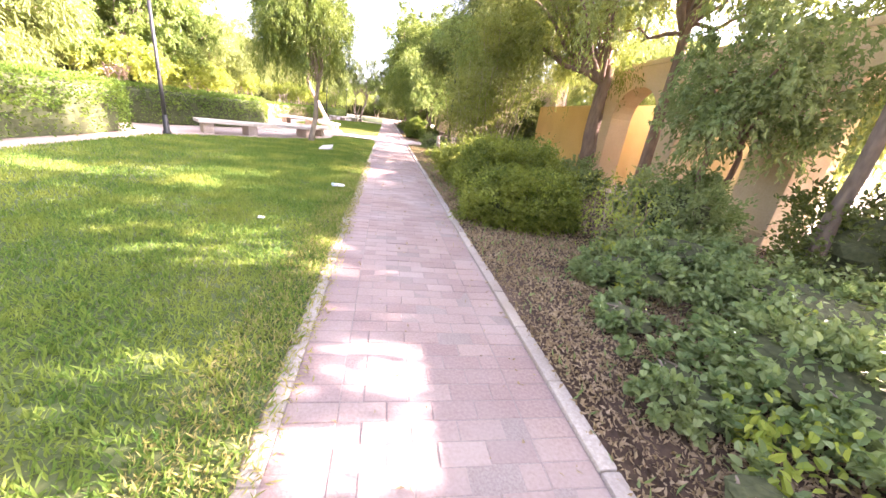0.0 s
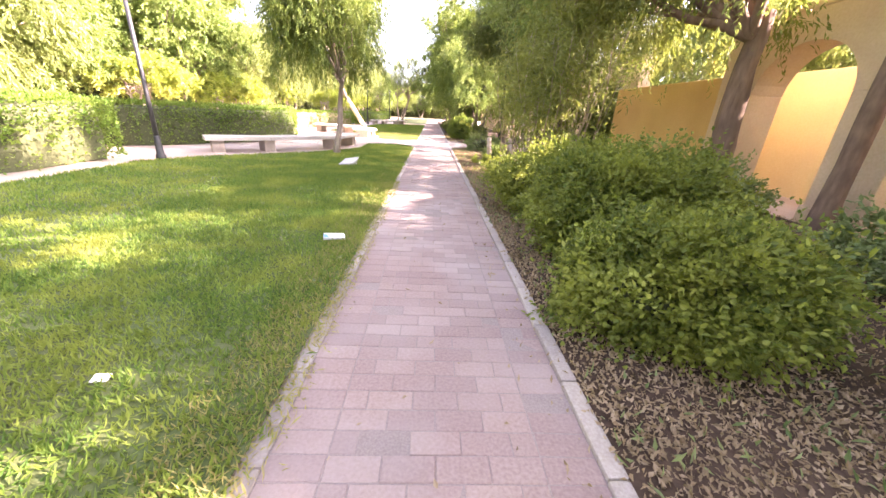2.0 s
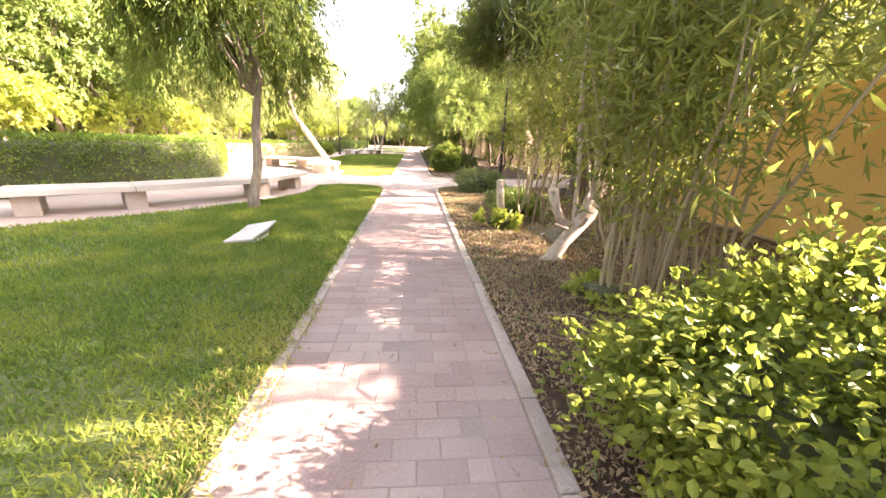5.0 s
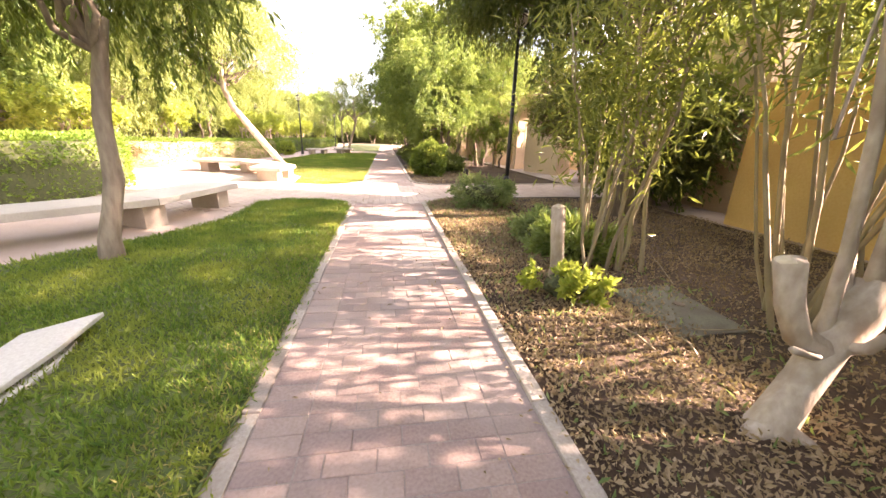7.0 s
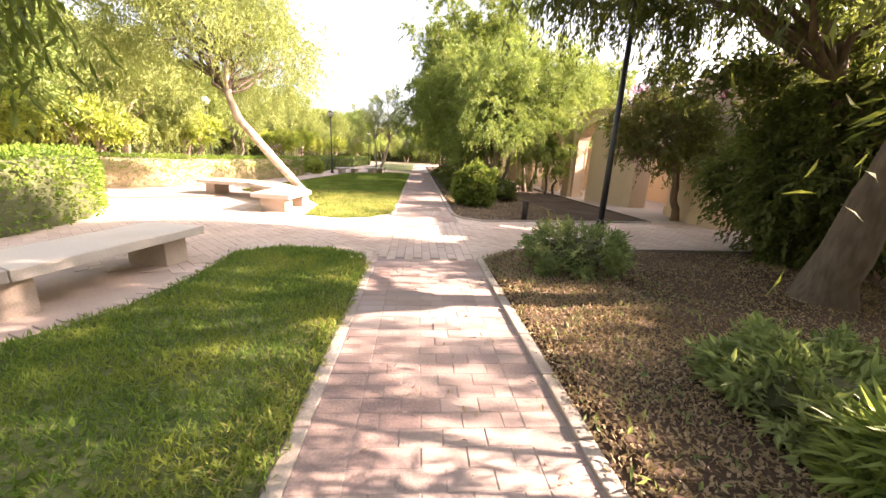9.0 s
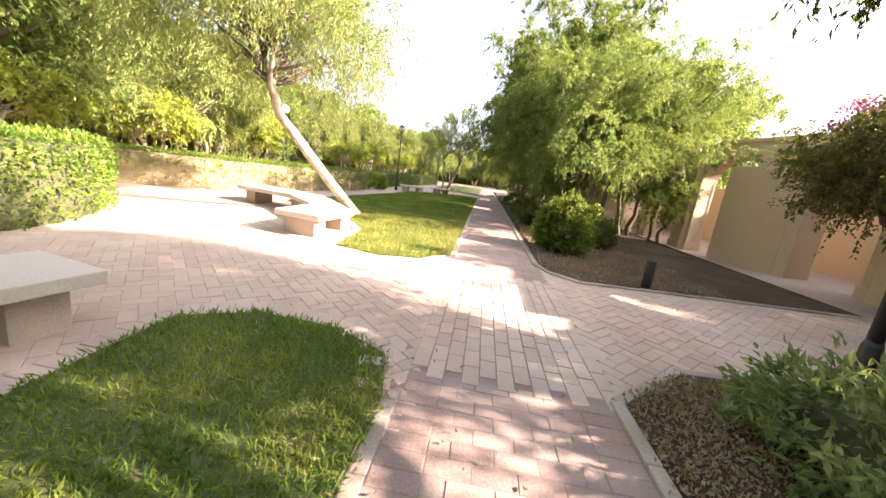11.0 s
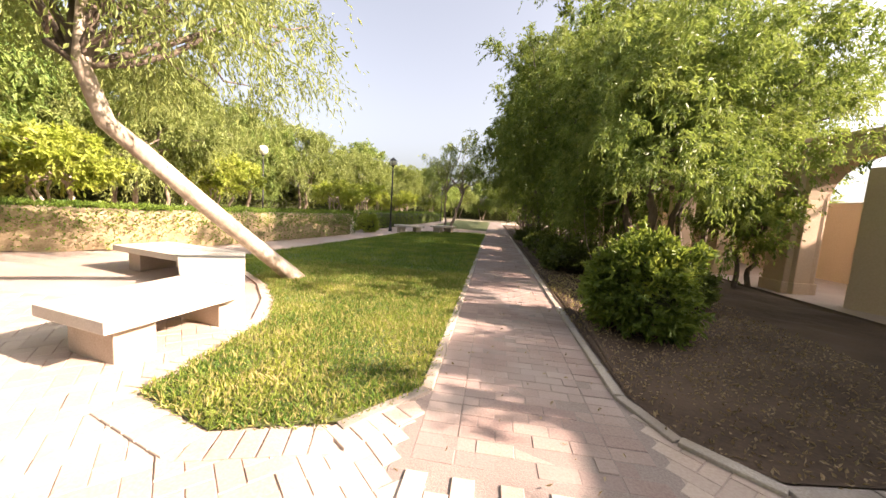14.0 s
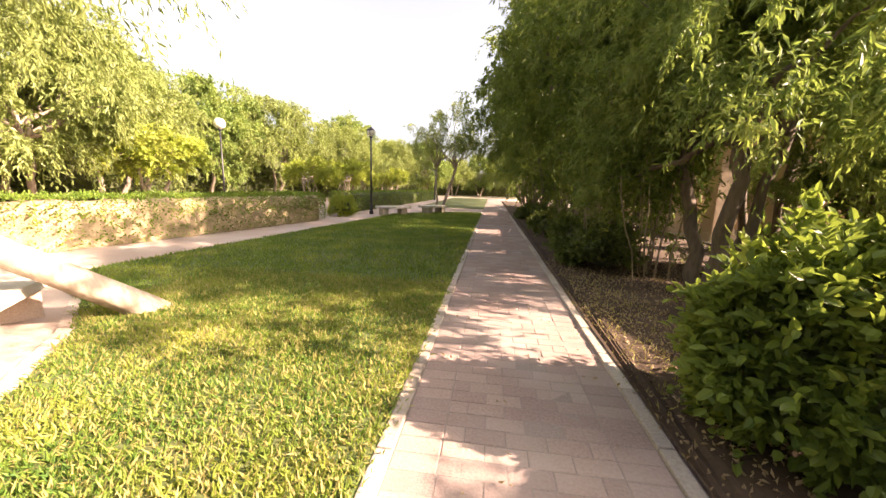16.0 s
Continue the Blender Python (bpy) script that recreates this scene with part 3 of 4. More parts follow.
litter = thing("carton", (-0.85, 7.05, 0.03), "crushed white paper carton lying on the grass", "carton")
part("carton_body", prism([(-0.13, -0.055), (0.12, -0.07), (0.14, 0.05), (-0.1, 0.075)], 0.0, 0.03, 0.006), PAPER, litter).matrix_basis = pose(0, 0, 0.015, 8, 5, 28)
part("print_band", prism([(-0.125, -0.05), (-0.06, -0.055), (-0.07, 0.02), (-0.11, 0.03)], 0.031, 0.034), PAPERBLUE, litter, "small blue printed band").matrix_basis = pose(0, 0, 0.015, 8, 5, 28)
for x, y, rz in ((-1.5, 4.65, 20),):
    scrap = thing("paper_scrap", (x, y, 0.04), "small white paper scrap on the grass", "paper scrap", "litter on the lawn", rz=rz)
    part("sheet", prism([(-0.04, -0.025), (0.035, -0.03), (0.045, 0.02), (-0.03, 0.03)], 0.0, 0.008), PAPER, scrap).matrix_basis = pose(0, 0, 0, 12, 6, 0)


# ---- plants ----
def leaf_part(name, arrays, mat, parent, label=""):
    return put(name, mesh_np(name, *arrays, mat), parent, label)


def wood_part(name, limbs, mat, parent, label=""):
    return put(name, mesh_np(name, *join_arrays(limbs), mat, True), parent, label)


def bush(name, x, y, rx, ry, h, mat, label, seed, n=9000, size=0.055, group="", leaf_w=0.7, skirt=-0.35, category="bush", fresh=0):
    root = thing(name, (x, y, 0), label, category, group)
    zc = h * 0.45
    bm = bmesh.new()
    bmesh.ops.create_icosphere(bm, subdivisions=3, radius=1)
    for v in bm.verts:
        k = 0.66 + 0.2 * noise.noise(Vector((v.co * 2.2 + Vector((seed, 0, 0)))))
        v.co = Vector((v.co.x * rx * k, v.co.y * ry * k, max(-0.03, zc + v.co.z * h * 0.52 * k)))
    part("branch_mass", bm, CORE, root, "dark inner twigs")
    p, c = clumps((0, 0, zc), (rx * 0.95, ry * 0.95, h * 0.53), n // 45, 45, min(rx, ry) * 0.2, seed, skirt - 0.4, 0.8, 0.8, 0.3)
    q, _ = sprays(c, (0, 0, zc * 0.3), min(rx, ry, h) * 0.3, 5, 9, seed + 5, 0.1)
    p = np.concatenate([p[::2], q])
    p = p[p[:, 2] > 0.01]
    out = p - np.array((0, 0, zc * 0.7))
    out /= np.linalg.norm(out, axis=1, keepdims=True) + 1e-9
    leaf_part("foliage", leaf_arrays(p, size, size * leaf_w, 0.2, 0, np.random.default_rng(seed), 0.9, out * 0.7, leaf_w > 0.4, out * 0.6 + np.array((0, 0, 0.7))), mat, root)
    if fresh:
        q, _ = clumps((0, 0, zc), (rx * 0.98, ry * 0.98, h * 0.55), fresh, 60, 0.16, seed + 7, 0.0, 0.96, 0.6, 0.2)
        leaf_part("new_growth", leaf_arrays(q, size * 1.1, size * leaf_w, 0.5, 0, np.random.default_rng(seed + 9), 0.8, None, True), L_YELLOW, root, "bright yellow-green new leaves")["kind"] = "stuff"
    stems = []
    r = np.random.default_rng(seed + 50)
    for k in range(7):
        a = r.uniform(0, 6.28)
        stems.append(tube_arrays(bent((r.normal(0, 0.05), r.normal(0, 0.05), -0.05), (rx * 0.6 * math.cos(a), ry * 0.6 * math.sin(a), h * 0.7), 0.05, 0.06, 5, seed + k), np.linspace(0.018, 0.006, 6), 5))
    for q in stems:
        wood_part("stem", [q], BARK, root)
    return root


def hedge(name, line, height, width, mat, label, seed, density=520, dry=0.0, core=None, leaf=0.07):
    """A clipped hedge along a line: a twiggy core and a skin of small leaves, thinner near the ground where dry."""
    root = tagged(new(name), label, "hedge", "clipped hedges")
    pts = [np.array(p) for p in line]
    fine = []
    for a, b in zip(pts, pts[1:]):
        n = max(1, int(np.linalg.norm(b - a) / 0.3))
        fine += [a + (b - a) * i / n for i in range(n)]
    fine.append(pts[-1])
    fine = np.array(fine)
    for _ in range(4):
        fine[1:-1] = (fine[:-2] + fine[1:-1] * 2 + fine[2:]) / 4
    tan = np.gradient(fine, axis=0)
    tan /= np.linalg.norm(tan, axis=1, keepdims=True)
    nor = np.stack([-tan[:, 1], tan[:, 0]], 1)
    prof = [(-0.46, 0.0), (-0.5, 0.3), (-0.5, 0.75), (-0.44, 0.94), (-0.25, 1.0), (0.25, 1.0), (0.44, 0.94), (0.5, 0.75), (0.5, 0.3), (0.46, 0.0)]
    m = len(prof)
    vs = np.array([(*(c + nr * u * width * 0.86 * (0.55 if i in (0, len(fine) - 1) else 1)), max(-0.02, w * height * 0.93 + 0.05 * noise.noise(Vector((c[0] * 2, c[1] * 2, w * 4))))) for i, (c, nr) in enumerate(zip(fine, nor)) for u, w in prof])
    fs = [(i * m + k, (i + 1) * m + k, (i + 1) * m + k + 1, i * m + k + 1) for i in range(len(fine) - 1) for k in range(m - 1)]
    for e in (0, len(fine) - 1):
        fs += [(e * m + k, e * m + k + 1, e * m + m - 2 - k, e * m + m - 1 - k) for k in range(m // 2 - 1)]
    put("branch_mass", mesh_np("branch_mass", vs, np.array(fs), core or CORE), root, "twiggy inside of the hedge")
    r = np.random.default_rng(seed)
    length = np.linalg.norm(np.diff(fine, axis=0), axis=1).sum()
    n = int(length * (2 * height + width) * density)
    i = r.integers(0, len(fine) - 1, n)
    s = r.random(n)[:, None]
    c = fine[i] * (1 - s) + fine[i + 1] * s
    u = r.random(n) * (2 * height + width)
    side = np.where(u < height, -1, np.where(u < 2 * height, 1, 0))
    off = np.where(side == 0, (u - 2 * height) - width / 2, side * width / 2)
    z = np.where(side == 0, height, np.where(side < 0, u, u - height))
    shrink = np.where(z > 0.85 * height, 0.94, 1.0)
    p = np.column_stack([c + nor[i] * (off * shrink)[:, None], z])
    lump = np.array([noise.noise(Vector((a * 1.7, b * 1.7, w * 1.7))) for a, b, w in p])
    p += r.normal(0, 0.03, p.shape)
    p[:, 2] += 0.07 * lump * (z / height)
    p[:, :2] += nor[i] * (0.08 * lump * np.sign(off))[:, None]
    keep = (p[:, 2] > 0.02) & (r.random(n) > np.where(z < 0.5 * height * (1 + 0.5 * lump), dry, 0.0) * 0.95)
    p, off, side = p[keep], off[keep], side[keep]
    out = np.column_stack([nor[i[keep]] * np.sign(off)[:, None] * (side != 0)[:, None], (side == 0) * 1.0 + 0.3])
    leaf_part("foliage", leaf_arrays(p, leaf, leaf * 0.58, 0.1, 0, r, 0.8, out * 0.6, False, out * 0.5 + np.array((0, 0, 0.5))), mat, root)
    # ends
    for e, sgn in ((0, -1), (-1, 1)):
        q = int(width * height * density)
        w = r.uniform(-0.5, 0.5, q) * width
        bulge = np.sqrt(np.maximum(0, 0.25 - (w / width) ** 2)) * width * 0.5
        pe = np.column_stack([fine[e] + nor[e] * w[:, None] + tan[e] * sgn * bulge[:, None], r.uniform(0.03, 1.0, q) * height])
        leaf_part("end_foliage", leaf_arrays(pe, leaf, leaf * 0.58, 0.1, 0, r, 0.9), mat, root)
    return root


def tree(name, x, y, height, crown, crown_z, mat, bark, label, seed, n=16000, size=0.11, leaf_w=0.4, trunk_r=0.16, stems=1, lean=(0, 0), droop=0.0, hang=0.0, clump=0.42, category="tree", group="trees of the park", fork=None, hollow=0.45, low=-0.8, crown_shift=(0, 0), bumps=0.36):
    """A tree: tapered trunk or stems, limbs to the clumps, and a crown of many leaves with gaps."""
    root = thing(name, (x, y, 0), label, category, group)
    r = np.random.default_rng(seed)
    rx, ry, rz = crown
    top = np.array((lean[0], lean[1], crown_z))
    trunks, limbs = [], []
    fork_z = fork or crown_z - rz * 0.55
    for k in range(stems):
        a = 6.28 * k / stems + r.uniform(-0.4, 0.4)
        sp = 0.0 if stems == 1 else 1.0
        foot = (sp * 0.18 * math.cos(a), sp * 0.18 * math.sin(a), -0.1)
        head = (lean[0] * fork_z / crown_z + sp * rx * 0.35 * math.cos(a), lean[1] * fork_z / crown_z + sp * ry * 0.35 * math.sin(a), fork_z)
        pts = bent(foot, head, 0, 0.035 if stems == 1 else 0.09, 8, seed + k)
        tr = trunk_r if stems == 1 else trunk_r * r.uniform(0.45, 0.8)
        rad = np.linspace(tr, tr * 0.6, 9)
        rad[0] *= 1.4
        rad[1] *= 1.08
        trunks.append(tube_arrays(pts, rad, 10, 0.25))
        trunks[-1][0][:, 2] = np.maximum(trunks[-1][0][:, 2], -0.12)
    heart = top + np.array((*crown_shift, 0))
    _, c = clumps(heart, crown, max(8, n // 150), 1, clump, seed, low, hollow, 0.8, bumps)
    p, way = sprays(c, heart - np.array((0, 0, rz * 0.5)), clump * 1.25, 10, 15, seed + 3, 0.35 + droop * 0.5)
    pick = c[r.permutation(len(c))[:min(16, len(c))]]
    for i, q in enumerate(pick):
        k = i % stems
        a = np.array(trunks[k][0][-25])
        limbs.append(tube_arrays(bent(a, q, 0.1, 0.16, 6, seed + 100 + i), np.linspace(trunk_r * 0.36, 0.012, 7), 6))
    wood_part("trunk", trunks, bark, root)
    for q in limbs:
        wood_part("limb", [q], bark, root)
    if hang:
        q = strands(p[r.permutation(len(p))[:len(p) // 45]], hang, 16, seed)
        p, way = np.concatenate([p, q]), np.concatenate([way, np.tile((0.0, 0.0, -0.8), (len(q), 1))])
    leaf_part("crown", leaf_arrays(p, size, size * leaf_w, 0.0, droop, r, 0.8, way * 0.8, False, np.array((0, 0, 0.6))), mat, root)
    return root


def canes(name, x, y, n, height, spread, mat, label, seed, leaves=5000, size=0.16, leaf_w=0.16, thick=0.016, bare=0.45):
    """A clump of thin upright stems with narrow leaves over their upper part."""
    root = thing(name, (x, y, 0), label, "shrub", "cane shrubs along the path")
    r = np.random.default_rng(seed)
    stems, pts = [], []
    for k in range(n):
        a, d = r.uniform(0, 6.28), r.uniform(0.15, 1) * spread
        h = height * r.uniform(0.7, 1.1)
        foot = (r.normal(0, 0.2), r.normal(0, 0.2), -0.05)
        line = bent(foot, (foot[0] + d * math.cos(a), foot[1] + d * math.sin(a), h), 0.05, 0.06, 8, seed + k)
        stems.append(tube_arrays(line, np.linspace(thick * r.uniform(0.7, 1.5), 0.005, 9), 6))
        ln = np.array(line)
        m = leaves // n
        s = bare + (1 - bare) * r.random(m) ** 0.8
        i = np.minimum((s * 8).astype(int), 7)
        f = (s * 8 - i)[:, None]
        pts.append(ln[i] * (1 - f) + ln[i + 1] * f + r.normal(0, 0.16 + 0.10 * height / 3, (m, 3)))
    for q in stems:
        wood_part("stem", [q], CANE, root)
    leaf_part("foliage", leaf_arrays(np.concatenate(pts), size, size * leaf_w, 0, 0.5, r), mat, root)
    return root


# hedges on the far side of the lawns
hedge("hedge_walk", [(-8.45, -8), (-8.45, 4), (-8.4, 9), (-8.25, 11.2), (-8.35, 12.5)], 1.36, 1.5, L_HEDGE, "thick rounded clipped green hedge with a bare foot", 11, dry=0.75, leaf=0.09)
hedge("hedge_bench", [(-11.5, 14.9), (-9.4, 15.2), (-8.3, 16.6), (-7.0, 18.6), (-6.6, 20.3), (-7.0, 21.9), (-8.0, 23.1)], 1.28, 1.0, L_HEDGE, "curved clipped green hedge behind the stone bench", 12, dry=0.55, leaf=0.085)
hedge("hedge_sunny", [(-12.5, 25.9), (-10.2, 27.7), (-9.0, 29.2), (-8.5, 31.5), (-7.9, 35.0), (-7.5, 38.0)], 1.08, 1.0, L_HEDGE, "sunlit clipped hedge with bare dry lower twigs", 13, dry=0.6, core=DRYCORE)
hedge("hedge_far", [(-8.0, 41.5), (-7.9, 48), (-7.6, 58), (-7.6, 70)], 1.1, 1.0, L_HEDGE, "far clipped green hedge along the walk", 14, 260)
hedge("shrub_belt", [(-21, -12), (-20.5, 10), (-21.5, 30), (-20, 50), (-20, 90), (-10, 98), (14, 98)], 2.6, 2.6, L_DARK, "dense dark shrub belt along the park edge", 16, 30, 0.0, None, 0.3)
bush("ball_bush", -7.2, 40.2, 0.6, 0.6, 0.95, L_YELLOW, "round clipped yellow-green bush at the hedge gap", 15, 5000, 0.06)

# bushes on the soil bed
bush("bush", 2.3, 5.45, 0.82, 0.74, 0.8, L_BUSH, "low clipped green bush beside the path", 21, 24000, 0.042, "clipped bushes on the soil bed", 0.75, fresh=24)
bush("bush", 2.6, 6.95, 1.1, 0.95, 1.07, L_BUSH, "big clipped green bush with bright new leaves", 22, 46000, 0.044, "clipped bushes on the soil bed", 0.8, fresh=64)
bush("bush", 2.35, 8.85, 1.0, 0.9, 0.98, L_BUSH, "clipped dull green bush below the canes", 23, 20000, 0.045, "clipped bushes on the soil bed", 0.7)
bush("bush", 5.0, 9.2, 1.0, 0.8, 0.8, L_IVY, "loose grey-green bush before the arcade", 24, 7000, 0.06, "clipped bushes on the soil bed")
bush("bush", 5.3, 5.6, 0.8, 0.9, 1.05, L_IVY, "loose dark green bush before the arcade", 25, 8000, 0.06, "clipped bushes on the soil bed")
bush("bush", 5.9, 3.2, 0.9, 0.8, 1.3, L_DARK, "tall dark green bush before the arcade", 26, 7000, 0.06, "clipped bushes on the soil bed")
for i, (x, y, rx, ry, h, n) in enumerate(((3.05, 1.45, 0.85, 0.85, 0.42, 4800), (4.2, 2.3, 1.05, 1.0, 0.5, 5200), (2.75, 3.2, 0.6, 0.5, 0.38, 2600), (3.9, 3.8, 0.75, 0.7, 0.5, 4200), (2.9, 0.1, 0.8, 0.75, 0.4, 3600), (1.95, 1.5, 0.36, 0.42, 0.2, 900), (2.15, 2.35, 0.3, 0.3, 0.22, 600), (1.75, 0.75, 0.25, 0.3, 0.18, 500))):
    bush("ground_cover", x, y, rx, ry, h, L_IVY, "low spreading broad-leaved ground cover on soil", 30 + i, n, 0.062, "ground cover by the path", 0.72, category="ground cover", fresh=(3, 0, 2, 0, 2, 1, 0, 1)[i])
canes("pale_sprig", 3.35, 4.55, 12, 0.95, 0.25, L_YELLOW, "pale upright sprig rising from the ground cover", 41, 700, 0.07, 0.4, 0.006, 0.3)
bush("shrub", 2.55, 19.0, 0.7, 0.6, 0.62, L_IVY, "low leafy shrub at the corner of the bed", 42, 3000, 0.09, "", 0.35)
bush("shrub", 2.0, 14.0, 0.3, 0.3, 0.35, L_YELLOW, "small yellow-green shrub below the canes", 43, 900, 0.08, "", 0.5)
bush("shrub", 2.75, 15.2, 0.4, 0.4, 0.4, L_LIGHT, "tuft of narrow green leaves at the canes", 44, 1800, 0.22, "", 0.12)
bush("shrub", 2.7, 15.9, 0.5, 0.5, 0.42, L_IVY, "low straggling shrub with thin leaves", 45, 3000, 0.10, "", 0.3)
bush("shrub", 2.35, 11.0, 0.3, 0.3, 0.25, L_YELLOW, "small bright yellow-green seedling on soil", 46, 500, 0.07, "", 0.6)
bush("bush", 2.12, 25.95, 0.64, 0.62, 1.26, L_GLOSS, "round glossy green bush on brown soil", 51, 9500, 0.085, "bushes beyond the plaza", 0.55, fresh=9)
bush("bush", 3.4, 27.7, 0.55, 0.55, 0.75, L_DARK, "small dark green bush under the trees", 52, 4000, 0.08, "bushes beyond the plaza", 0.45)
for i, y in enumerate((31.0, 33.5, 36.0, 39.0, 42.5)):
    bush("bush", 2.2 + 0.2 * (i % 2), y, 0.75, 0.9, 0.75, L_DARK, "low dark shrub in the shade beside the path", 53 + i, 2500, 0.09, "low shrubs under the trees")

# cane shrubs
for i, (x, y, n, h, sp) in enumerate(((2.7, 10.9, 16, 3.6, 1.0), (3.7, 11.6, 16, 4.5, 1.7), (3.9, 13.4, 13, 4.6, 1.9), (2.95, 14.85, 14, 3.4, 0.9))):
    canes("cane_shrub", x, y, n, h, sp, L_CANE, "tall thin-stemmed shrub with narrow yellow-green leaves", 60 + i, (6500, 5500, 4500, 3600)[i], 0.17, 0.16, (0.017, 0.018, 0.021, 0.024)[i], (0.4, 0.55, 0.52, 0.45)[i])
for i, (x, y) in enumerate(((2.9, 30.5), (2.7, 32.5), (3.0, 34.8), (2.8, 37.5), (3.0, 40.5), (2.9, 44), (3.0, 48))):
    canes("cane_shrub", x, y, 14, 3.4, 0.9, L_TREE, "tall thin-stemmed dark shrub beside the path", 70 + i, 3500, 0.18, 0.25)

# pollarded trunk with upright stems
stub = thing("pollarded_tree", (2.34, 12.32, 0), "pale pollarded trunk with sawn stubs and upright stems", "tree")
wood_part("trunk", [tube_arrays([(0, 0, -0.1), (0.03, 0.0, 0.08), (0.15, 0.03, 0.25), (0.32, 0.07, 0.45), (0.47, 0.1, 0.63), (0.56, 0.12, 0.8)], [0.13, 0.10, 0.085, 0.09, 0.115, 0.09], 14, 0.55),
                    tube_arrays([(0.3, 0.06, 0.42), (0.13, 0.09, 0.52), (0.03, 0.12, 0.72), (-0.03, 0.14, 0.95)], [0.075, 0.062, 0.056, 0.068], 12, 0.5)], PALEBARK, stub)
wood_part("sawn_stub", [tube_arrays([(-0.03, 0.14, 0.94), (-0.032, 0.14, 0.955)], [0.061, 0.058], 12)], CUTWOOD, stub, "pale sawn end of a stub")
wood_part("root_flare", [tube_arrays([(0.0, 0, 0.05), (-0.13, -0.02, 0.0), (-0.22, -0.05, -0.07)], [0.07, 0.05, 0.03], 8, 0.4), tube_arrays([(0.05, -0.02, 0.04), (0.12, -0.12, 0.0), (0.18, -0.22, -0.06)], [0.06, 0.04, 0.02], 8, 0.4)], PALEBARK, stub)
for k, (a, b, c, r0) in enumerate(((0.05, 0.3, 3.4, 0.045), (0.3, 0.15, 3.8, 0.06), (0.42, 0.2, 3.8, 0.05), (1.35, 0.35, 3.6, 0.055), (0.9, 0.05, 3.4, 0.035), (0.12, 0.35, 2.2, 0.02))):
    s0 = (0.3, 0.1, 0.5) if k in (0, 5) else (0.53, 0.11, 0.70)
    a += 0.18
    mid = (s0[0] + (a - s0[0]) * 0.45, s0[1] + (b - s0[1]) * 0.4, 1.2 if k == 3 else 1.6)
    put("stem", mesh_np("stem", *tube_arrays([s0, (s0[0] * 0.7 + mid[0] * 0.3, s0[1] * 0.7 + mid[1] * 0.3, 1.0), mid, (a * 0.85 + 0.03, b, c * 0.7), (a, b, c)], [r0 * 0.75, r0 * 0.7, r0 * 0.65, r0 * 0.55, r0 * 0.35], 9, 0.15), PALEBARK, True), stub)
p, c = clumps((0.6, 0.2, 3.9), (1.4, 1.2, 0.9), 40, 90, 0.35, 77, -1, 0.3)
leaf_part("crown", leaf_arrays(p, 0.17, 0.035, 0, 0.6, rng), L_LIGHT, stub)
for k in range(16):
    r = np.random.default_rng(900 + k)
    x, y, a, ln = r.uniform(1.8, 4.2), r.uniform(10.4, 14.8), r.uniform(0, 180), r.uniform(0.3, 0.9)
    stick = thing("fallen_stick", (x, y, 0.045), "thin dry stick lying on the soil", "stick", "fallen sticks on the soil bed", rz=a)
    put("stem", mesh_np("stem", *tube_arrays(bent((-ln / 2, 0, 0.01), (ln / 2, 0, 0.02), 0.02, 0.03, 5, k), np.linspace(0.009, 0.004, 6), 5), CANE, True), stick)
for k, (a, b, c, r0) in enumerate(((0.22, -0.1, 0.62, 0.03), (-0.14, 0.02, 0.5, 0.022), (0.55, 0.12, 0.98, 0.035), (0.42, 0.28, 0.95, 0.03))):
    put("cut_shoot", mesh_np("cut_shoot", *tube_arrays([(0.3 + 0.2 * a, 0.07, 0.3 + 0.25 * c), (0.5 * a + 0.24, b * 0.6, 0.7 * c + 0.1), (a + 0.15, b, c)], [r0 * 1.2, r0, r0 * 0.95], 8, 0.3), PALEBARK, True), stub)
stump = thing("stump", (2.15, 14.5, 0), "thin pale sawn stump among the canes", "stump")
wood_part("trunk", [tube_arrays([(0.03, 0, -0.08), (0.01, 0, 0.2), (-0.04, -0.01, 0.55), (-0.06, 0, 0.84)], [0.11, 0.075, 0.07, 0.072], 12, 0.2)], PALEBARK, stump)
wood_part("sawn_end", [tube_arrays([(-0.06, 0, 0.83), (-0.061, 0, 0.846)], [0.069, 0.066], 12)], CUTWOOD, stump, "pale sawn top")

# trees beside the south lawn and bed
tree("tree", -2.95, 15.6, 6.5, (1.55, 1.3, 1.9), 4.35, L_TREE, BARK, "drooping dark green tree beside the stone bench", 101, 42000, 0.13, 0.26, 0.105, 1, (0.5, 0.4), 0.8, 0.7, 0.4, fork=2.6, crown_shift=(-0.7, -0.35))
tree("tree", 5.2, 17.85, 8.5, (2.9, 2.4, 2.3), 6.1, L_DARK, DARKBARK, "large dark-trunked tree over the soil bed", 102, 56000, 0.125, 0.28, 0.26, 1, (0.1, -0.8), 0.5, 0.9, 0.5, fork=2.9)
over = tree("tree", 6.9, 19.0, 7, (2.5, 1.6, 1.15), 4.75, L_DARK, DARKBARK, "tall dark tree spreading over the cross walk", 109, 36000, 0.12, 0.3, 0.15, 1, (-1.4, 0.2), 0.5, 0.55, 0.42, fork=3.3, crown_shift=(-1.5, 0.45))
p, c = clumps((-1.7, 0.9, 2.9), (1.1, 0.6, 0.45), 18, 120, 0.3, 110, -1, 0.3)
leaf_part("low_foliage", leaf_arrays(p, 0.14, 0.045, 0, 0.5, rng), L_DARK, over, "brownish green leaves on a low branch")
put("low_branch", mesh_np("low_branch", *tube_arrays(bent((0, 0.1, 3.3), (-2.4, 1.8, 2.7), 0.15, 0.1, 7, 4), np.linspace(0.05, 0.012, 8), 7), DARKBARK, True), over)
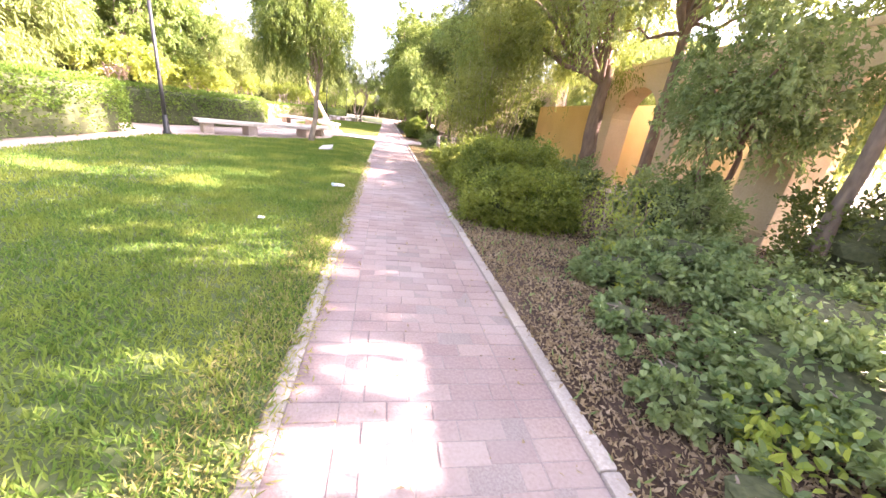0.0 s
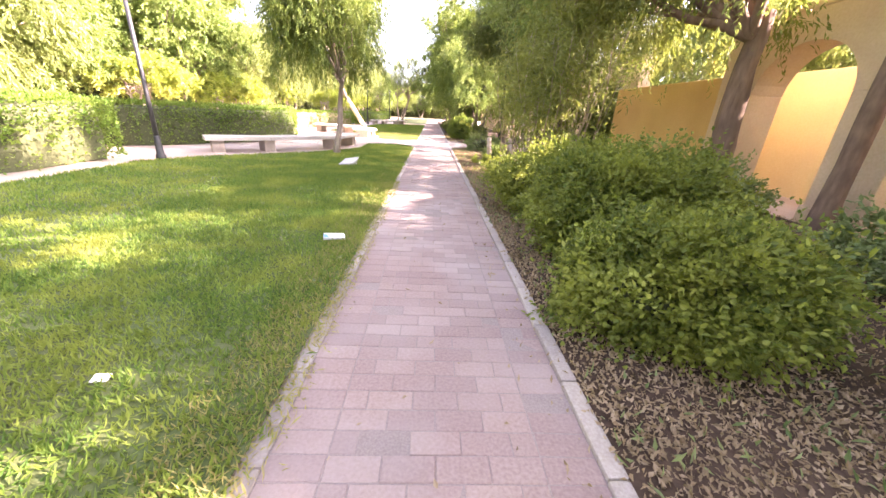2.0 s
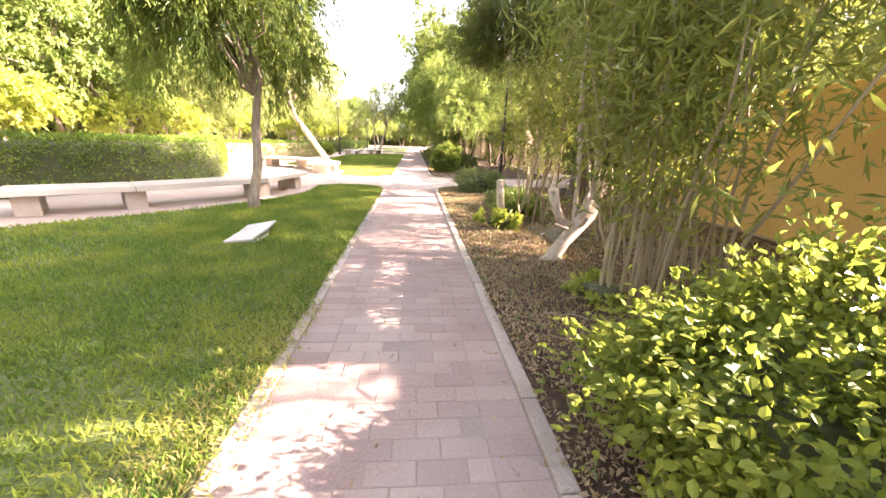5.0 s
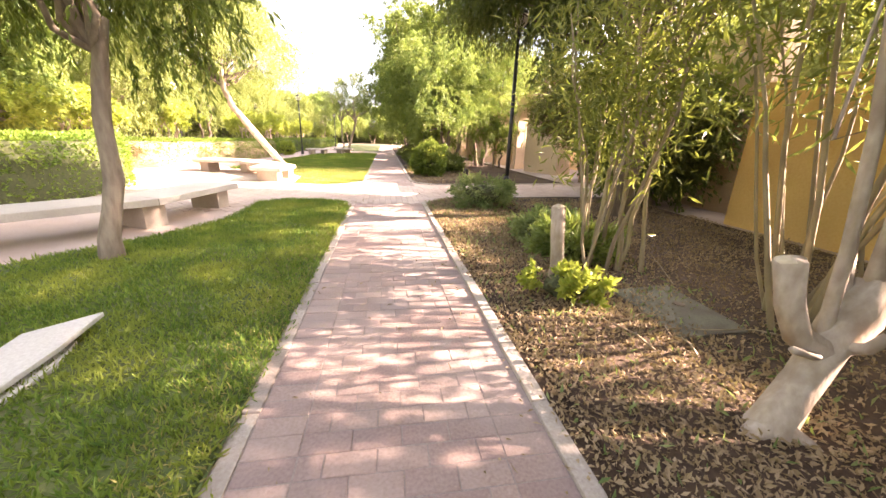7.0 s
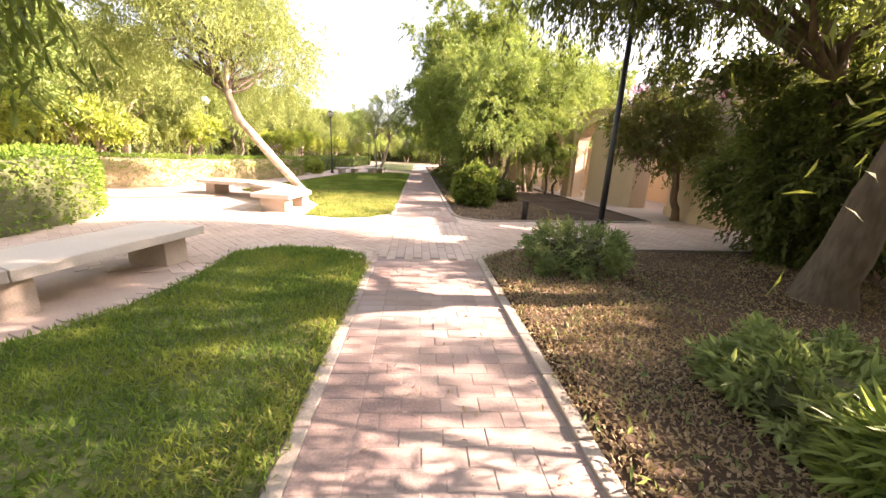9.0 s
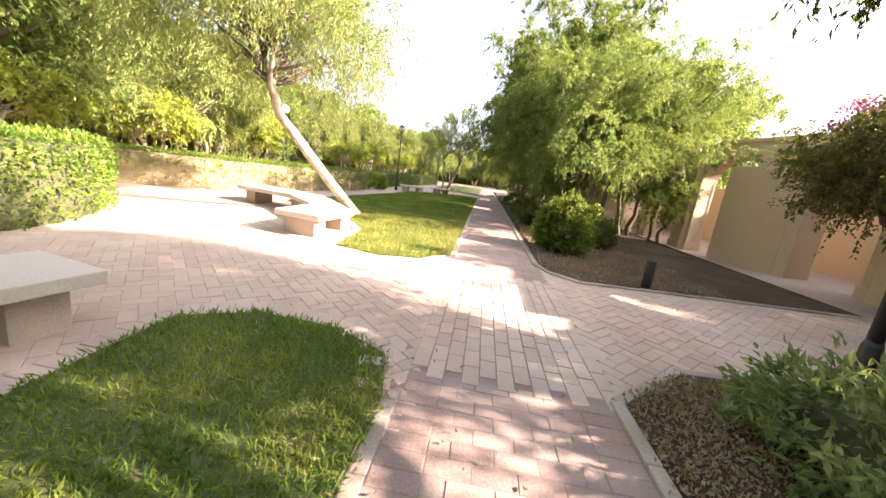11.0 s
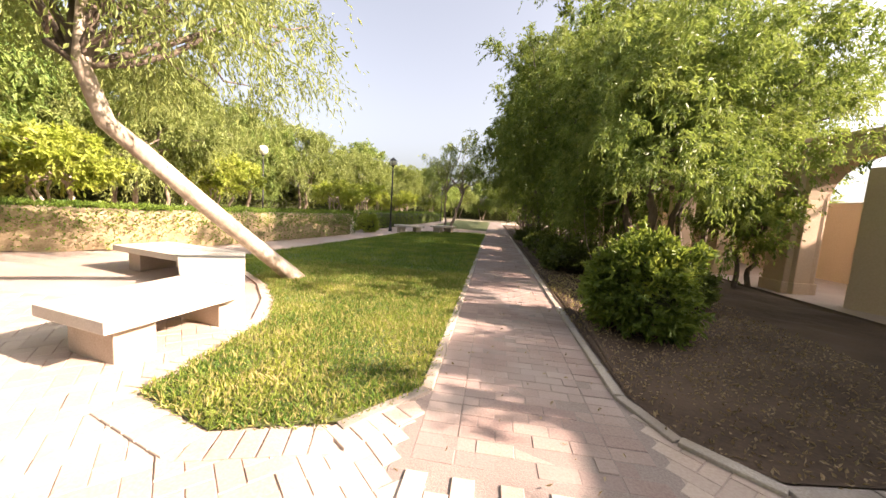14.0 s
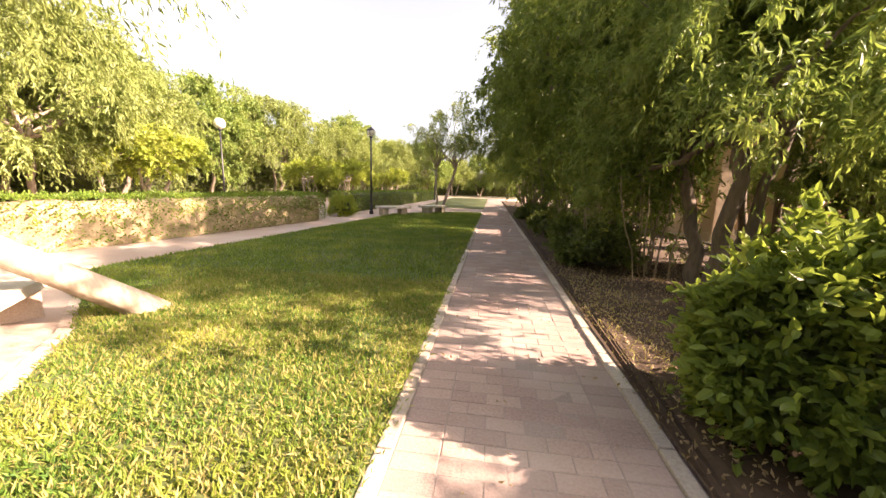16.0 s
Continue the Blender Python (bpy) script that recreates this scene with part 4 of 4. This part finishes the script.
tree("tree", 6.9, 19.45, 3.5, (1.45, 1.35, 1.5), 1.7, L_DARK, DARKBARK, "dense dark evergreen with branches near the ground", 103, 40000, 0.13, 0.45, 0.12, 1, (0, 0), 0.3, 0.0, 0.38, hollow=0.7, low=-1.0)
tree("tree", 5.85, 9.9, 7.5, (2.6, 3.2, 2.3), 5.4, L_CANE, BROWNBARK, "tall thick-trunked brown tree before the arcade", 104, 46000, 0.13, 0.28, 0.25, 1, (0, 0), 0.4, 1.0, 0.5, fork=3.4, crown_shift=(-0.4, 2.4))
tree("tree", 6.5, 8.2, 8.5, (2.1, 2.0, 2.6), 6.0, L_WILLOW, BROWNBARK, "grey-green tree with drooping twigs before the arcade", 105, 24000, 0.12, 0.4, 0.155, 1, (0.0, 0.0), 0.4, 1.0, 0.45)
tree("small_tree", 5.7, 5.4, 3.6, (1.1, 1.25, 1.0), 2.55, L_IVY, BROWNBARK, "grey-green leafy small tree before the arches", 128, 11000, 0.09, 0.55, 0.1, 2, (0, 0), 0.3, 0.3, 0.34, group="", hollow=0.4, low=-0.9)
arch_tree = tree("tree", 5.2, 3.2, 8, (2.0, 2.3, 2.6), 5.8, L_WILLOW, DARKBARK, "leafy tree overhanging the arcade", 106, 24000, 0.14, 0.4, 0.09, 1, (0.2, 0.2), 0.3, 0.3, 0.45)
# This copy stands out of view, added to shade the lawn's near end.
copy_thing(arch_tree, pose(6.0, 0.4, 0, 0, 0, 130))
bougain = tree("bougainvillea", 8.0, 24.2, 3.8, (1.35, 1.3, 1.05), 2.6, L_BROWN, BROWNBARK, "bougainvillea with dull brownish leaves and pink blossom", 107, 24000, 0.08, 0.55, 0.12, 1, (-0.7, -0.3), 0.3, 0.25, 0.34, category="bougainvillea", group="", fork=1.7, crown_shift=(-0.3, 0.1), hollow=0.4)
p, c = clumps((-1.0, -0.1, 3.3), (1.2, 1.1, 0.35), 14, 60, 0.22, 118, 0.0, 0.6)
leaf_part("blossom", leaf_arrays(p, 0.06, 0.05, 0.3, 0, rng), PINK, bougain, "pink blossom on the top")
p, c = clumps((-1.0, 0.85, 2.3), (0.5, 0.4, 0.6), 14, 60, 0.2, 119, -1, 0.4)
leaf_part("side_blossom", leaf_arrays(p, 0.06, 0.05, 0.2, 0, rng), PINK, bougain, "purple-pink blossom hanging at the side")

# leaning tree beyond the plaza
lt = thing("leaning_tree", (-3.77, 27.08, 0), "strongly leaning pale trunk with a fine grey-green crown", "tree")
LINE = [(0.06, 0.17, -0.15), (-0.02, -0.06, 0.05), (-0.2, -0.57, 0.5), (-0.4, -1.14, 1.0), (-0.6, -1.7, 1.5), (-0.79, -2.27, 2.0), (-0.91, -2.61, 2.3), (-1.06, -2.73, 2.9), (-1.01, -2.71, 3.7)]
wood_part("trunk", [tube_arrays(LINE, [0.16, 0.145, 0.13, 0.125, 0.115, 0.105, 0.1, 0.085, 0.06], 14, 0.25)], PALEBARK, lt)
_, c = clumps((-1.7, -2.35, 4.85), (2.6, 2.4, 2.15), 360, 1, 0.38, 111, -0.85, 0.35, 0.9, 0.5)
p, way = sprays(c, (-1.6, -2.4, 3.6), 0.62, 9, 16, 115, 0.75)
st = strands(p[::48], 1.0, 14, 112)
way = np.concatenate([way, np.tile((0.0, 0.0, -0.8), (len(st), 1))])
leaf_part("crown", leaf_arrays(np.concatenate([p, st]), 0.105, 0.027, 0, 0.5, rng, 0.8, way * 0.8), L_WILLOW, lt)
for i, q in enumerate(c[::11]):
    wood_part("limb", [tube_arrays(bent(LINE[-1 - i % 2], q, 0.2, 0.2, 6, 113 + i), np.linspace(0.05, 0.01, 7), 6)], DARKBARK, lt)

# trees right of the path beyond the plaza
tree("tree", 3.6, 29.6, 6, (2.2, 2.3, 2.2), 3.95, L_LIGHT, DARKBARK, "full green tree with bright hanging leaves beside the path", 121, 82000, 0.105, 0.3, 0.17, 3, (0, 0), 0.3, 0.16, 0.36, low=-0.9, hollow=0.5, bumps=0.75)
tree("tree", 5.9, 32.2, 7.5, (2.0, 2.3, 1.9), 4.9, L_LIGHT, DARKBARK, "tall bright green tree beside the arcade", 122, 46000, 0.115, 0.3, 0.18, 2, (0, 0), 0.3, 0.15, 0.4, hollow=0.5, bumps=0.75)
tree("small_tree", 6.55, 30.9, 2.9, (0.85, 0.8, 0.75), 1.85, L_TREE, DARKBARK, "small dark round-headed tree at the arcade", 124, 9000, 0.1, 0.4, 0.09, 2, (0, 0), 0.2, 0.0, 0.3, low=-1.0, hollow=0.4, group="")
dark_row = tree("tree", 3.5, 33.5, 8, (2.5, 2.6, 3.0), 5.6, L_TREE, DARKBARK, "tall dark green tree of the row along the path", 123, 52000, 0.145, 0.34, 0.2, 3, (0, 0), 0.3, 0.2, 0.42, low=-0.95, hollow=0.5, bumps=0.7)
for i, (x, y, rz, s) in enumerate(((3.2, 37.5, 80, 1.1), (3.1, 42.0, 170, 1.2), (3.2, 47.0, 260, 1.2), (3.2, 52.5, 30, 1.2), (3.4, 59.0, 120, 1.2), (3.6, 66.0, 200, 1.2), (4.2, 75.0, 300, 1.2))):
    c = copy_thing(dark_row, pose(x, y, 0, 0, 0, rz))
    c.scale = (s, s, s)

# trees behind the hedges
big = tree("tree", -13.5, 24.5, 8, (3.1, 3.1, 3.0), 4.7, L_LIGHT, BARK, "large leafy green tree behind the hedge", 131, 38000, 0.2, 0.42, 0.2, 2, (0, 0), 0.2, 0.3, 0.6, low=-0.9, hollow=0.55)
pale = tree("tree", -14.5, 33.0, 7, (2.8, 2.8, 2.4), 4.3, L_WILLOW, BARK, "grey-green feathery tree behind the hedge", 132, 32000, 0.19, 0.32, 0.16, 2, (0, 0), 0.5, 0.8, 0.55, hollow=0.5)
small = tree("small_tree", -13.0, 29.5, 3.2, (1.4, 1.4, 0.7), 2.2, L_YELLOW, PALEBARK, "low yellow-green tree with pale forked stems", 133, 7000, 0.18, 0.45, 0.09, 5, (0, 0), 0.0, 0.0, 0.3, category="tree", group="low yellow-green trees", hollow=0.6)
# Last two entries: beyond the arcade, added only to shade the south lawn.
for i, (src, x, y, rz, s) in enumerate(((big, -16, 10, 40, 1.0), (big, -15, 17.5, 110, 0.95), (pale, -13, 13.5, 20, 0.9), (big, -17, 29, 200, 1.05), (pale, -17.5, 38, 90, 1.1), (big, -19, 45, 10, 1.0), (pale, -17, 50, 150, 1.15), (pale, -14, 57, 210, 1.0), (big, -17, 63, 70, 1.1), (pale, -13, 67, 300, 1.0), (pale, -16, 76, 30, 1.2), (big, -11, 82, 250, 1.1), (big, -15, 3, 0, 1.0), (pale, -14, -4, 60, 1.0), (pale, -20, 22, 130, 1.2), (big, -23, 34, 160, 1.2), (pale, -25, 55, 20, 1.3), (big, -2.5, 96, 0, 1.0), (pale, 3, 92, 40, 1.0), (big, 9, 90, 100, 1.2), (pale, -7, 90, 10, 1.0), (big, 11.5, 40, 60, 1.0), (pale, 16, 33, 0, 0.8), (big, 13, 50, 200, 1.0), (pale, 12.5, 9.5, 30, 0.8), (pale, 12.5, 15, 30, 0.85), (pale, 17, 22, 75, 1.15), (big, 17.5, 27.5, 15, 1.05), (pale, 11.5, 4.5, 70, 1.05), (big, 12.2, -4, 150, 1.0))):
    c = copy_thing(src, pose(x, y, 0, 0, 0, rz))
    c.scale = (s, s, s)
for i, (x, y, rz, s) in enumerate(((-12.0, 19.5, 30, 1.0), (-11.5, 24.0, 80, 0.9), (-12.5, 35.5, 140, 1.1), (-11.5, 45, 10, 1.0), (-11.5, 50.5, 60, 1.1), (-11.8, 56, 200, 1.0), (-11, 63, 100, 1.1), (-12.5, 12, 190, 1.0), (-13, 6, 20, 1.1))):
    c = copy_thing(small, pose(x, y, 0, 0, 0, rz))
    c.scale = (s, s, s)
# Out of view; crown placed to shade the path and soil bed.
tree("tree", 11.5, 23.6, 7, (1.3, 0.95, 0.75), 5.0, L_WILLOW, BARK, "unseen grey-green tree behind the gate wall, added for its shade", 142, 8000, 0.16, 0.3, 0.14, 1, (0, 0), 0.3, 0.4, 0.5)
ft = tree("tree", -3.6, 48.5, 7, (2.3, 1.8, 1.7), 5.2, L_WILLOW, BARK, "slender far tree with twisted grey stems", 141, 9000, 0.16, 0.25, 0.16, 2, (0.6, 0), 0.4, 0.7, 0.5, fork=3.2)

# ---- grass, dead leaves ----
def blades(name, poly, per, height, mat, parent, label, seed, zone=None, rise=1.6, width=0.010, z=0.0, lift=0.0):
    xs, ys = np.array(poly).T
    r = np.random.default_rng(seed)
    x0, x1, y0, y1 = zone or (xs.min(), xs.max(), ys.min(), ys.max())
    n = int((x1 - x0) * (y1 - y0) * per)
    x, y = r.uniform(x0, x1, n), r.uniform(y0, y1, n)
    ok = inside(poly, x, y)
    x, y = x + r.normal(0, 0.03, n), y + r.normal(0, 0.03, n)
    p = np.column_stack([x[ok], y[ok], np.full(ok.sum(), z + 0.006)])
    if lift:
        p[:, 2] += [lift * noise.noise(Vector((a * 1.3, b * 1.3, 0))) for a, b in p[:, :2]]
    ob = leaf_part(name, leaf_arrays(p, height, width, rise, 0, r), mat, None)
    return tagged(ob, label, "grass", "", "stuff")


blades("grass", LAWN_A, 3400, 0.072, GRASS, lawn_a, "short green grass blades on the lawn", 201, (-3.6, PX0, 0.4, 20), 0.9, 0.013)
blades("grass", LAWN_A, 900, 0.075, GRASS, lawn_a, "short green grass blades on the lawn", 202, (-7, -3.6, 0.4, 20), width=0.02)
blades("dry_grass", LAWN_A, 1400, 0.06, DRYSUNGRASS, lawn_a, "dry straw-coloured grass along the kerb", 203, (-0.95, PX0, 0.4, 19), 0.5)
blades("grass", LAWN_B, 3600, 0.062, GRASS, lawn_b, "sunlit green grass blades on the lawn", 204, (-4.5, PX0, 22.5, 29), 0.8, 0.013)
blades("grass", LAWN_B, 700, 0.07, GRASS, lawn_b, "green grass blades on the lawn", 205, (-7, PX0, 29, 46), width=0.02)
blades("grass", LAWN_B, 1500, 0.06, GRASS, lawn_b, "green grass blades on the lawn", 206, (-7, -4.5, 26, 29), width=0.013)
# Straw blades, partly real, also put the sun's yellow into this lawn's colour.
blades("dry_grass", LAWN_B, 1300, 0.07, DRYSUNGRASS, lawn_b, "straw-coloured blades, also added to yellow the lawn as sunlight does", 209, (-4.5, PX0, 22.5, 29), 1.2, 0.011)
blades("dry_grass", LAWN_B, 700, 0.06, DRYSUNGRASS, lawn_b, "dry straw-coloured grass along the kerb", 207, (-0.85, PX0, 22.7, 34), 0.5)
blades("dry_grass", [(-0.95, 0.4), (-0.39, 0.4), (-0.39, 11), (-0.8, 11)], 1800, 0.06, DRYSUNGRASS, None, "straw and dry grass spilling over the kerb", 208, None, 0.45, 0.01, 0.008)
for nm, poly, per, zone, sd in (("dead_leaves", BED_A, 2100, (PX1, 2.9, 0.4, 20), 211), ("dead_leaves", BED_A, 700, (2.9, 6.9, 0.4, 20), 212), ("dead_leaves", BED_B, 380, (PX1, 4.5, 23, 32), 213)):
    tagged(blades(nm, poly, per, 0.042, LITTER, None, "dry curled brown leaves lying on the soil", sd, zone, 0.2, 0.02, 0.027, 0.05), category="dead leaves")
tagged(blades("dead_leaves", [(PX0, 0.4), (PX1, 0.4), (PX1, 32), (PX0, 32)], 9, 0.05, LITTER, None, "a few dry leaves and crumbs on the bricks", 216, None, 0.1, 0.018, 0.002), category="dead leaves")
tagged(blades("dead_leaves", [(0.85, 0.4), (PX1, 0.4), (PX1, 19), (0.95, 19)], 60, 0.045, LITTER, None, "dry leaves gathered along the kerb", 217, None, 0.1, 0.016, 0.002), category="dead leaves")
blades("weeds", BED_A, 80, 0.08, L_IVY, None, "thin low weeds on the soil", 214, (PX1, 3.5, 0.4, 20), 1.0, 0.02, 0.02, 0.05)
blades("grass", BED_B, 300, 0.06, DRYSUNGRASS, None, "sparse dry grass on the soil", 215, (PX1, 2.2, 26, 30), 1.0, 0.01, 0.02, 0.05)

# ---- bricks ----
BL, BW, BH = 0.263, 0.1305, 0.05


def brick_arrays(l, w, h, inset=0.0045):
    a, b = l / 2, w / 2
    lo = [(-a, -b, -h), (a, -b, -h), (a, b, -h), (-a, b, -h)]
    md = [(-a, -b, -inset), (a, -b, -inset), (a, b, -inset), (-a, b, -inset)]
    tp = [(-a + inset, -b + inset, 0), (a - inset, -b + inset, 0), (a - inset, b - inset, 0), (-a + inset, b - inset, 0)]
    fs = [(8, 9, 10, 11)]
    for k in range(4):
        j = (k + 1) % 4
        fs += [(k, j, 4 + j, 4 + k), (4 + k, 4 + j, 8 + j, 8 + k)]
    return np.array(lo + md + tp), np.array(fs)


BV, BF = brick_arrays(BL, BW, BH)


def lay(bricks, mat, parent, near, label, top=0.0):
    """Bricks (x, y, turn): those for which near() holds are pieces of their own, the rest one joined course."""
    one = mesh_np("brick", BV, BF, mat)
    rest = []
    count = 0
    for x, y, turn, *part_length in bricks:
        dz, tx, ty = random.gauss(0, 0.002), random.gauss(0, 0.25), random.gauss(0, 0.25)
        m = pose(x, y, top + dz, tx, ty, turn + random.gauss(0, 0.5)) @ Matrix.Diagonal((part_length[0] if part_length else 1, 1, 1, 1))
        if near(x, y) and count < 300:
            count += 1
            ob = put("brick", one, parent)
            ob.matrix_basis = m
        else:
            a = np.array(m)
            rest.append((BV @ a[:3, :3].T + a[:3, 3], BF))
    if not rest:
        return
    ob = put("brick_course", mesh_np("brick_course", *join_arrays(rest), mat), parent, label)
    ob["kind"] = "stuff"


rows = []
y = -1.5
i = 0
while y < 48:
    if not 19.35 < y < 22.72:
        rows += [(PX0 + 0.10 + 0.135, y, 0), (PX1 - 0.10 - 0.135, y, 0)]
        x = PX0 + 0.10 + 0.27
        if i % 2:
            rows += [(x + 0.0625, y, 0, 0.120 / BL), (x + 0.9375, y, 0, 0.120 / BL)]
            rows += [(x + 0.25 + 0.25 * k, y, 0, 0.246 / BL) for k in range(3)]
        else:
            rows += [(x + 0.125 + 0.25 * k, y, 0, 0.246 / BL) for k in range(4)]
    y += 0.135
    i += 1
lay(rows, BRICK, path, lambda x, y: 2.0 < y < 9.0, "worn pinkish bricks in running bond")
strip = []
for j in range(12):
    x = PX0 + 0.10 + 0.0675 + j * 0.137
    y = 19.42 - (0.134 if j % 2 else 0)
    while y < 22.5:
        strip.append((x, y + 0.134, 90))
        y += 0.268
lay(strip, PAVER, plaza, lambda x, y: 20.6 < y, "worn pinkish bricks laid lengthwise", 0.007)
bone = []
c45 = math.cos(math.pi / 4)
avoid = [LAWN_A, LAWN_B, BED_A, BED_B]
for rr in range(-75, 75):
    for mm in range(-42, 42):
        for cx, cy, turn in ((rr + 4 * mm + 1, rr + 0.5, 45), (rr + 4 * mm + 3.5, rr + 1, 135)):
            u, v = cx * 0.134, cy * 0.134
            bx, by = (u - v) * c45 + 0.3, (u + v) * c45 + 21.4
            if 18.6 < by < 24.6 and -8.0 < bx < 8.0 and not (-0.34 < bx < 1.14) and not (by > 22.6 and -0.44 < bx < 1.2):
                if not any(inside(q, np.array([bx]), np.array([by]))[0] for q in avoid):
                    bone.append((bx, by, turn))
lay(bone, PAVER, plaza, lambda x, y: x < -0.5 and y > 20.9, "sandy bricks in herringbone", -0.001)

# brick edging between the lawns and the bench aprons
edging = tagged(new("brick_edging"), "row of pale bricks set on the lawn's edge", "brick edging", "", "structure")
edge = []
for line in ([(-2.6, 19.42), (-2.58, 18.2), (-2.68, 17.5), (-3.1, 16.6), (-4.18, 15.15), (-5.45, 13.98)], [(-0.62, 19.0), (-0.74, 19.58), (-1.24, 19.92), (-2.0, 19.97), (-2.62, 19.62)], [(-2.58, 22.78), (-1.75, 22.52), (-0.93, 22.78), (-0.52, 23.3)], [(-2.62, 23.0), (-2.78, 24.7), (-3.28, 25.6), (-3.98, 26.45), (-4.95, 27.28)]):
    for (x0, y0), (x1, y1) in zip(line, line[1:]):
        n = max(1, round(math.hypot(x1 - x0, y1 - y0) / 0.137))
        ang = math.degrees(math.atan2(y1 - y0, x1 - x0))
        edge += [(x0 + (x1 - x0) * (k + 0.5) / n, y0 + (y1 - y0) * (k + 0.5) / n, ang + 90) for k in range(n)]
lay(edge, PAVER, edging, lambda x, y: True, "pale bricks on edge", 0.012)
